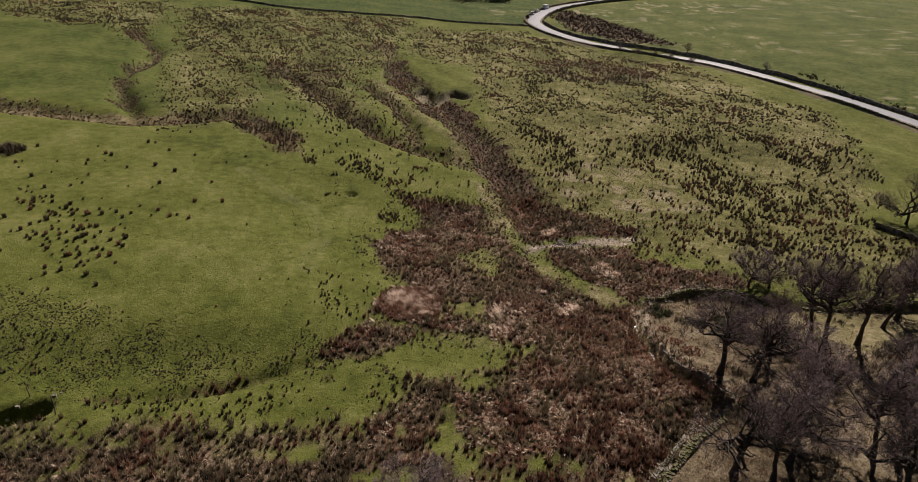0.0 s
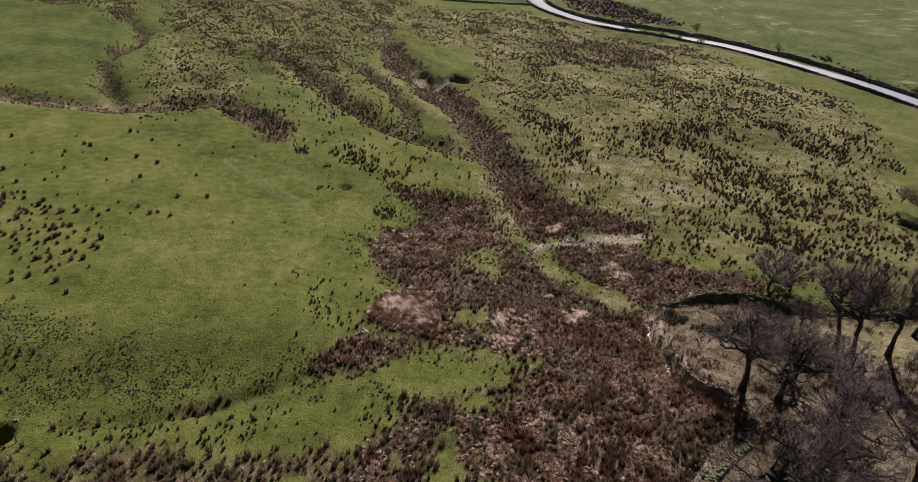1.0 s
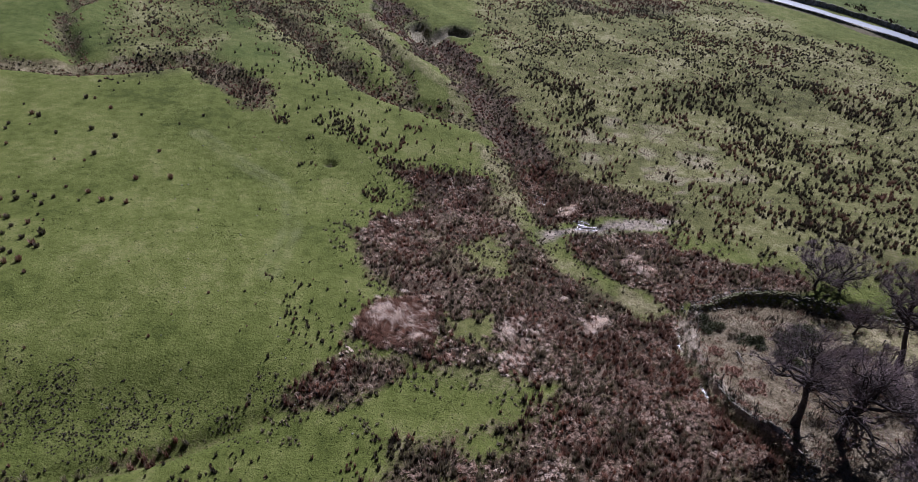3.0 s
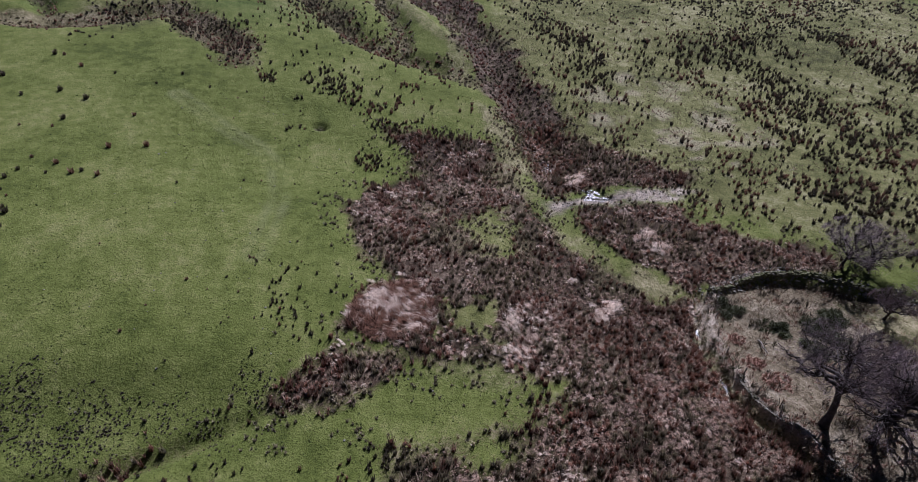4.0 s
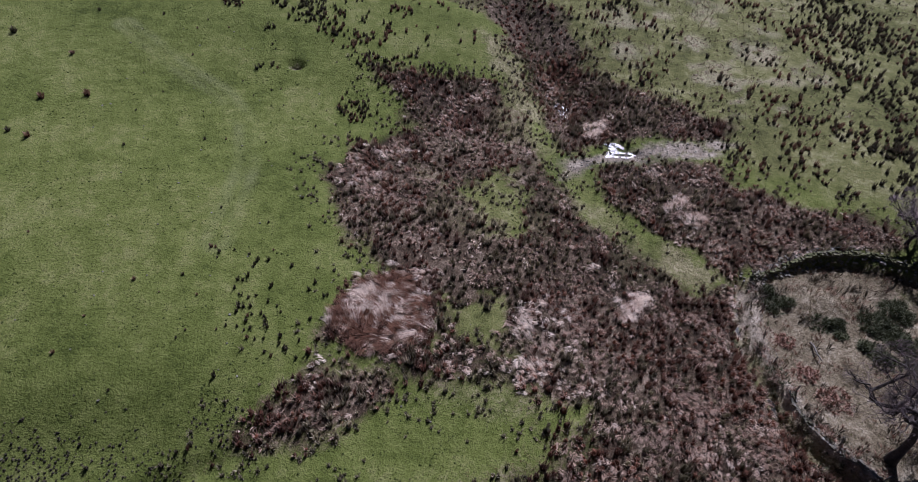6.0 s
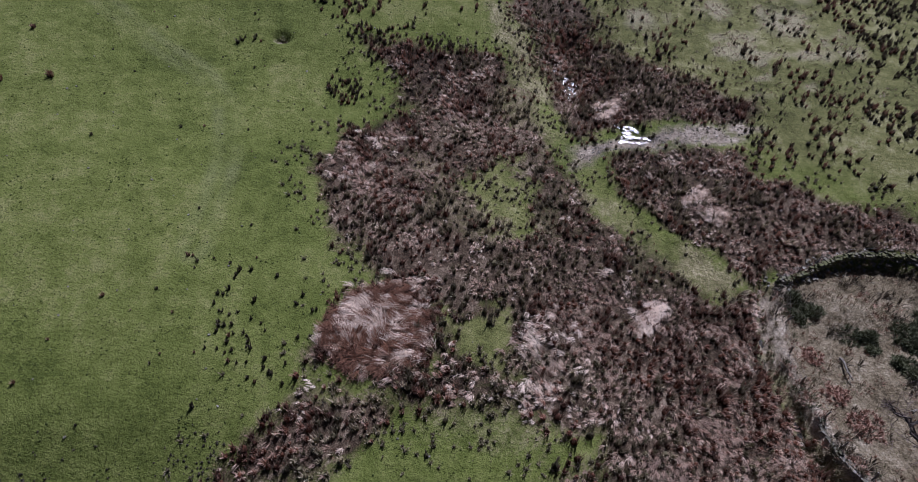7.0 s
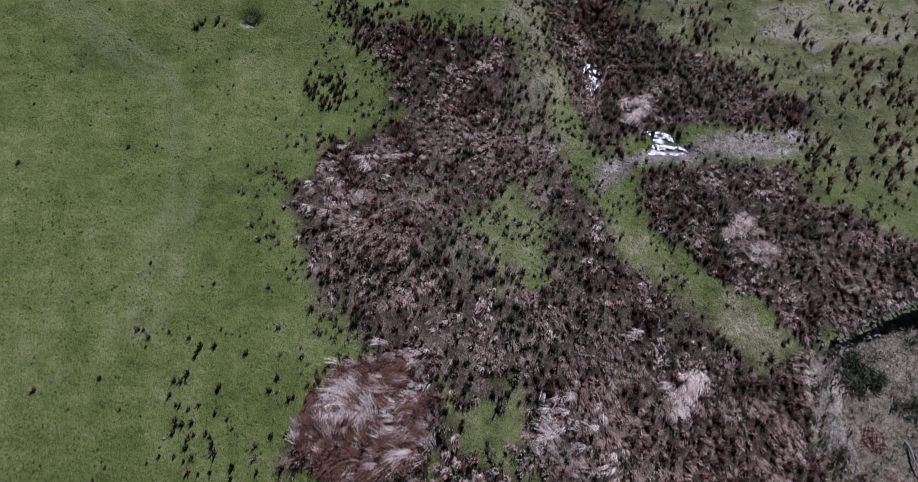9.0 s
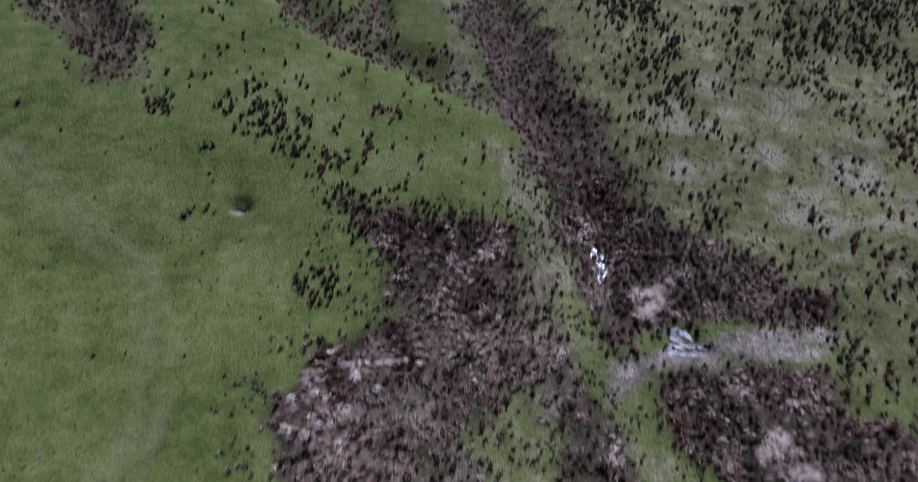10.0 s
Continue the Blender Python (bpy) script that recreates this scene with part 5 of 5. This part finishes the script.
pebbles("stream_stones", "small grey stones and clods in the muddy stream crossing", (11, 105, 38, 118), 5.0, lambda a, b: cover(a, b)["mud"] * 0.6, 0.05, 0.22)
pebbles("wall_tumble", "stones fallen from the old boundary wall", (22, 50, 60, 97), 9.0, lambda a, b: np.clip(1.3 - np.minimum(line_dist(a, b, WALL_S)[0], line_dist(a, b, WALL_N)[0]) / 1.1, 0, 1) * 0.8, 0.12, 0.42)
pebbles("hollow_stones", "rough stones on the lip of a dark hollow", (-60, 50, -44, 61), 2.5, lambda a, b: np.exp(-((line_dist(a, b, [(-57, 53.5), (-52, 55.5), (-46.5, 58.3)])[0]) / 0.7) ** 2), 0.2, 0.55)
pebbles("pasture_stones", "small pale stones lying in the pasture", (-45, 60, 10, 130), 0.03, lambda a, b: 1 - cover(a, b)["rush"], 0.08, 0.25)

# woods beyond the far field, too far to tell tree from tree
FAR_TWIG = plain("far_wood", [(0.35, (0.035, 0.036, 0.040)), (0.65, (0.075, 0.075, 0.078))], 0.15, 0.95, 0.0)
fx = rng.uniform(-210, 150, 560)
fy = np.where(fx > 20, 440, 372 + (fx + 100) * 0.16) + rng.uniform(0, 60, 560)
fz = ground_z(fx, fy)
v, t, tone, along = tufts(np.stack([fx, fy, fz + 1.0], 1), rng.uniform(7, 13, 560), np.full(560, 0.34), np.full(560, 0.5), 26, 0.34, 2)
tagged(new("far_wood", mesh_from("far_wood", v, t, FAR_TWIG)), "dark belt of bare woodland beyond the far green field", "woodland", kind="stuff")

# hawthorn scrub along the road and heather on the far verge
HEATHER = plain("heather", [(0.36, (0.030, 0.017, 0.013)), (0.6, (0.085, 0.050, 0.036))], 0.6, 0.95, 0.4, 0.1)
x, y = scatter((30, 280, 100, 380), 0.9, lambda a, b: inside(a, b, DARK_MOOR, 5.0, 3.0, 8.0, 210))
v, t, tone, along = tufts(on_ground(x, y), sized(len(x), 0.6, 1.2), sized(len(x), 0.5, 0.9), sized(len(x), 0, 1), 9, 0.14, 1)
tagged(new("heather", mesh_from("heather", v, t, HEATHER)), "dark brown heather beside the bend of the road", "heather", kind="stuff")
x, y = scatter((112, 195, 150, 250), 0.9, lambda a, b: sum(np.exp(-(((a - u) / 2.2) ** 2 + ((b - w) / r) ** 2)) for u, w, r in ((122.5, 239, 4), (124.5, 226, 3), (127, 214, 5), (135, 206, 4), (140, 200, 4))))
v, t, tone, along = tufts(on_ground(x, y), sized(len(x), 0.7, 1.4), sized(len(x), 0.5, 0.9), sized(len(x), 0, 1), 12, 0.14, 1)
tagged(new("heather", mesh_from("heather", v, t, HEATHER)), "dark clumps of heather on the bank above the road wall", "heather", kind="stuff")
x, y = scatter((-100, 119, -90, 131), 2.6, lambda a, b: np.exp(-(np.hypot((a + 95.5) / 3.4, (b - 125) / 2.6)) ** 4))
v, t, tone, along = tufts(on_ground(x, y), sized(len(x), 1.0, 2.0), sized(len(x), 0.4, 0.8), sized(len(x), 0, 0.4), 22, 0.06, 2)
tagged(new("bush", mesh_from("bush", v, t, RUSH_GREEN, attrs={"tone": tone, "along": along})), "dark low gorse bush in a hollow of the pasture", "bush")

# small hawthorns beside the road
for a, b, s, turn in ((60, 271.5, 0.36, 10), (66, 266.5, 0.3, 80), (71, 263, 0.33, 200), (77, 260.5, 0.3, 140), (84, 255.5, 0.34, 260), (109, 246, 0.4, 30), (88, 275, 0.4, 300)):
    m = pose(a, b, hz(a, b), 0, 0, turn) @ Matrix.Scale(s, 4)
    t = copy_thing(TREES[2], m)
    t.matrix_basis = m
    tagged(t, "small bare hawthorn growing beside the road wall", "tree", "roadside hawthorns")

# parked vehicles
CAR_WHITE, _, pb = material("white_car_paint")
pb.inputs["Base Color"].default_value, pb.inputs["Roughness"].default_value = (0.85, 0.85, 0.85, 1), 0.35
CAR_DARK, _, pb = material("dark_car_paint")
pb.inputs["Base Color"].default_value, pb.inputs["Roughness"].default_value = (0.02, 0.022, 0.03, 1), 0.25
GLASS, _, pb = material("car_glass")
pb.inputs["Base Color"].default_value, pb.inputs["Roughness"].default_value = (0.02, 0.025, 0.03, 1), 0.08
TYRE, _, pb = material("tyre")
pb.inputs["Base Color"].default_value, pb.inputs["Roughness"].default_value = (0.02, 0.02, 0.02, 1), 0.8
LAMP, _, pb = material("lamp_glass")
pb.inputs["Base Color"].default_value, pb.inputs["Roughness"].default_value = (0.8, 0.8, 0.78, 1), 0.15


def loft(name, sections, mat):
    """A body from cross sections along x: (x, half width low, half width high, bottom, top)."""
    bm = bmesh.new()
    rings = []
    for x0, w0, w1, z0, z1 in sections:
        zm = z0 + (z1 - z0) * 0.55
        rings.append([bm.verts.new(c) for c in ((x0, -w0, z0), (x0, -w0 * 1.04, zm), (x0, -w1, z1), (x0, w1, z1), (x0, w0 * 1.04, zm), (x0, w0, z0))])
    for a, b in zip(rings, rings[1:]):
        for k in range(6):
            bm.faces.new((a[k], a[(k + 1) % 6], b[(k + 1) % 6], b[k]))
    bm.faces.new(rings[0][::-1])
    bm.faces.new(rings[-1])
    bmesh.ops.recalc_face_normals(bm, faces=bm.faces)
    bmesh.ops.bevel(bm, geom=bm.edges[:], offset=0.05, segments=1, affect="EDGES")
    me = bpy.data.meshes.new(name)
    bm.to_mesh(me)
    bm.free()
    me.materials.append(mat)
    return me


def wheel_mesh():
    bm = bmesh.new()
    bmesh.ops.create_cone(bm, cap_ends=True, segments=16, radius1=0.32, radius2=0.32, depth=0.22, matrix=Matrix.Rotation(math.pi / 2, 4, "X"))
    me = bpy.data.meshes.new("wheel")
    bm.to_mesh(me)
    bm.free()
    me.materials.append(TYRE)
    return me


WHEEL = wheel_mesh()


def vehicle(label, category, paint, van, m):
    car = thing(category, label, category, "vehicles parked on the verge")
    if van:
        body = loft("body", [(-2.6, 0.95, 0.9, 0.35, 2.3), (0.9, 0.95, 0.9, 0.35, 2.35), (1.7, 0.95, 0.82, 0.35, 1.5), (2.5, 0.9, 0.75, 0.4, 1.05)], paint)
        glass = loft("windscreen", [(0.95, 0.86, 0.80, 1.55, 2.2), (1.62, 0.80, 0.72, 1.45, 1.62)], GLASS)
    else:
        body = loft("body", [(-2.15, 0.82, 0.75, 0.4, 0.95), (-1.7, 0.88, 0.8, 0.3, 1.0), (1.0, 0.9, 0.82, 0.3, 0.98), (2.1, 0.82, 0.7, 0.35, 0.75)], paint)
        glass = loft("cabin", [(-1.75, 0.78, 0.6, 0.98, 1.15), (-1.1, 0.78, 0.6, 0.98, 1.45), (0.3, 0.78, 0.6, 0.98, 1.45), (1.05, 0.76, 0.66, 0.95, 1.0)], GLASS)
        part("roof", loft("roof", [(-1.35, 0.70, 0.62, 1.36, 1.5), (-1.0, 0.70, 0.62, 1.43, 1.56), (0.25, 0.70, 0.62, 1.43, 1.56), (0.5, 0.68, 0.6, 1.36, 1.46)], paint), car)
    part("body", body, car)
    part("glazing", glass, car, "dark tinted glazing")
    for sx in (-1.35, 1.35):
        for sy in (-0.82, 0.82):
            w = part("wheel", WHEEL, car)
            w.location = (sx, sy, 0.32)
    lamp = loft("headlight", [(0, 0.14, 0.12, 0, 0.14), (0.06, 0.12, 0.1, 0.02, 0.12)], LAMP)
    for sy in (-0.6, 0.6):
        h = part("headlight", lamp, car, "clear headlight")
        h.location = (2.46 if van else 2.05, sy, 0.6)
    car.matrix_basis = m


verge_line = np.array(offset(road_line, -3.6))
for label, category, paint, van, (u, w) in (("dark car parked on the roadside verge", "car", CAR_DARK, False, (28.5, 340)), ("white car parked on the roadside verge", "car", CAR_WHITE, False, (31, 349)),
                                            ("white hatchback parked on the roadside verge", "car", CAR_WHITE, False, (34, 358.5)), ("white van parked at the bend of the road", "van", CAR_WHITE, True, (39, 370))):
    k = int(np.argmin(np.hypot(verge_line[:, 0] - u, verge_line[:, 1] - w)))
    (ax, ay), (bx, by) = verge_line[k - 1], verge_line[k + 1]
    px, py = verge_line[k]
    vehicle(label, category, paint, van, pose(px, py, float(land(px, py)) + 0.20, 0, 0, math.degrees(math.atan2(by - ay, bx - ax))))


# ---------------------------------------------------------------- fence, shrubs and dead wood along the brook
POST = plain("weathered_post", [(0.36, (0.10, 0.09, 0.075)), (0.62, (0.24, 0.22, 0.19))], 4.0, 0.9, 0.4, 0.01)
WIRE = plain("fence_wire", [(0.4, (0.16, 0.16, 0.16)), (0.6, (0.24, 0.24, 0.24))], 5.0, 0.5, 0.0, metal=0.8)


def post_mesh(seed):
    r = random.Random(seed)
    V, Q = [], []
    tube([(0, 0, -0.3), (r.gauss(0, 0.03), r.gauss(0, 0.03), 0.5), (r.gauss(0, 0.05), r.gauss(0, 0.05), 1.15)], [0.075, 0.07, 0.06], 7, V, Q)
    b = len(V)
    V.append(V[-1].lerp(V[-4], 0.5) + Vector((0, 0, 0.03)))
    T = [(b, b - 7 + k, b - 7 + (k + 1) % 7) for k in range(7)]
    return mesh_from("post", V, T, POST, Q)


def fence(label, line, gap, wires=True):
    f = thing("fence", label, "fence")
    L = np.array(smooth_line(line, gap))
    z = ground_z(L[:, 0], L[:, 1])
    meshes = [post_mesh(k) for k in range(4)]
    for k, (u, w) in enumerate(L):
        o = part("post", meshes[k % 4], f)
        o.matrix_basis = pose(u, w, z[k], rng.normal(0, 5), rng.normal(0, 5), rng.uniform(0, 360))
    if wires:
        for h in (0.45, 0.95):
            V, Q = [], []
            tube([(u, w, c + h) for (u, w), c in zip(L, z)], [0.008] * len(L), 3, V, Q)
            part("wire", mesh_from("wire", V, None, WIRE, Q), f, "thin rusted fence wire")


fence("old wooden post and wire fence on the brook bank", [(u + 0.5, w) for u, w in WALL_W], 4.2)
fence("old wooden post and wire fence along the upper bank", [(u, w + 0.4) for u, w in WALL_N[:5]], 3.0)
fence("short run of wooden fence posts beside a hollow", [(-49, 58.5), (-46, 58), (-44.5, 56)], 2.0, False)
fence("wooden post fence beside the bend of the road", [(2, 316.5), (14, 318), (26, 319)], 3.0)


def shrub(label, a, b, wide, tall, tone, mat, count):
    ang, rad = rng.uniform(0, 6.28, count), np.sqrt(rng.uniform(0, 1, count)) * wide
    x, y = a + rad * np.cos(ang), b + rad * np.sin(ang)
    z = ground_z(x, y) + rng.uniform(0, 0.6, count) * tall * (1 - (rad / wide) ** 2) * vnoise(x, y, 0.7, 33) * 1.6
    v, t, tn, al = tufts(np.stack([x, y, z], 1), np.full(count, tall * 0.5), np.full(count, 0.75), np.clip(rng.normal(tone, 0.15, count), 0, 1), 16, 0.04, 2)
    o = new("shrub", mesh_from("shrub", v - np.array([a, b, 0]), t, mat, attrs={"tone": tn, "along": al}))
    o.location = (a, b, 0)
    tagged(o, label, "shrub", "shrubs at the edge of the wood")


IVY = blade_material("ivy", (0.018, 0.024, 0.011), (0.060, 0.072, 0.034), (0.17, 0.18, 0.095), (0.16, 0.165, 0.09))
for a, b in smooth_line([(33.0, 90.6), (34.4, 88.9), (36.0, 87.6), (37.8, 86.6), (39.3, 84.9), (40.6, 83.4), (42.6, 82.2), (45.0, 81.4)], 0.75):
    if rng.uniform() < 0.8:
        shrub("dark ivy and bramble shrub on the woodland edge", a + rng.normal(0, 0.5), b + rng.normal(0, 0.45), rng.uniform(0.5, 1.3), rng.uniform(0.5, 1.3), rng.uniform(0.15, 0.75), IVY, 50)
for a, b, w, h in ((42.8, 86.8, 1.9, 1.1), (44.2, 84.8, 1.6, 1.0), (45.5, 88.5, 1.7, 1.2)):
    shrub("dark bramble thicket under the bare trees", a, b, w, h, 0.3, IVY, 90)
for a, b, w, h in ((33.2, 80.5, 1.2, 0.6), (34.5, 77.5, 1.6, 0.7), (32.6, 84.5, 1.0, 0.5)):
    shrub("brown dead bracken clump on the brook bank", a, b, w, h, 0.45, RUSH, 60)


# coarse growth hanging over the brook bank
x, y = scatter((26, 62, 40, 92), 12.0, lambda a, b: np.exp(-(line_dist(a, b, [((u + p) / 2, (w + q) / 2) for (u, w), (p, q) in zip(WALL_W, BROOK[:9])])[0] / 1.2) ** 2) * np.clip(5 * fbm(a, b, 1.6, 227) - 1.9, 0.0, 1) * np.clip((92 - b) / 12, 0.15, 1))
p = on_ground(x, y)
for k, (mat, label) in enumerate(((RUSH, "brown dead bracken hanging over the brook bank"), (IVY, "dark ivy and moss on the brook bank"), (RUSH_OLIVE, "coarse pale grass on the brook bank"))):
    q = p[k::3]
    stuff("bank_growth", mat, label, "undergrowth", q, sized(len(q), 0.25, 0.7), sized(len(q), 0.4, 0.9), np.clip(rng.normal(0.35, 0.22, len(q)), 0, 1), 16, 0.03, 2)


def fallen_log(label, a, b, length, r0, turn, tilt):
    r = random.Random(int(a * 10))
    V, Q = [], []
    pts, d = branch_path(Vector((0, 0, 0)), Vector((1, 0, tilt)), length, r, 0.10, 0.0, 6)
    tube(pts, [r0 * (1 - 0.1 * k) for k in range(7)], 7, V, Q)
    for k in (2, 4, 5):
        sub, _ = branch_path(pts[k], d + Vector((0, r.choice((-1, 1)), 0.5)), length * 0.35, r, 0.3, 0.05, 4)
        tube(sub, [r0 * 0.4 * (1 - 0.2 * m) for m in range(5)], 5, V, Q)
    o = new("fallen_log", mesh_from("fallen_log", V, None, POST, Q, smooth=True))
    o.matrix_world = pose(a, b, hz(a, b) + r0 * 0.6, 0, 0, turn)
    tagged(o, label, "log", "dead wood")


fallen_log("bleached dead trunk standing by the brook bank", 35.0, 84.3, 2.6, 0.13, -80, 0.9)
fallen_log("grey fallen branch on the woodland floor", 39.0, 79.0, 3.2, 0.12, 25, 0.05)
fallen_log("grey fallen branch among dead bracken", 43.0, 74.5, 3.6, 0.12, 140, 0.03)
fallen_log("grey fallen branch under the bare oaks", 50.0, 76.0, 4.0, 0.14, 60, 0.03)
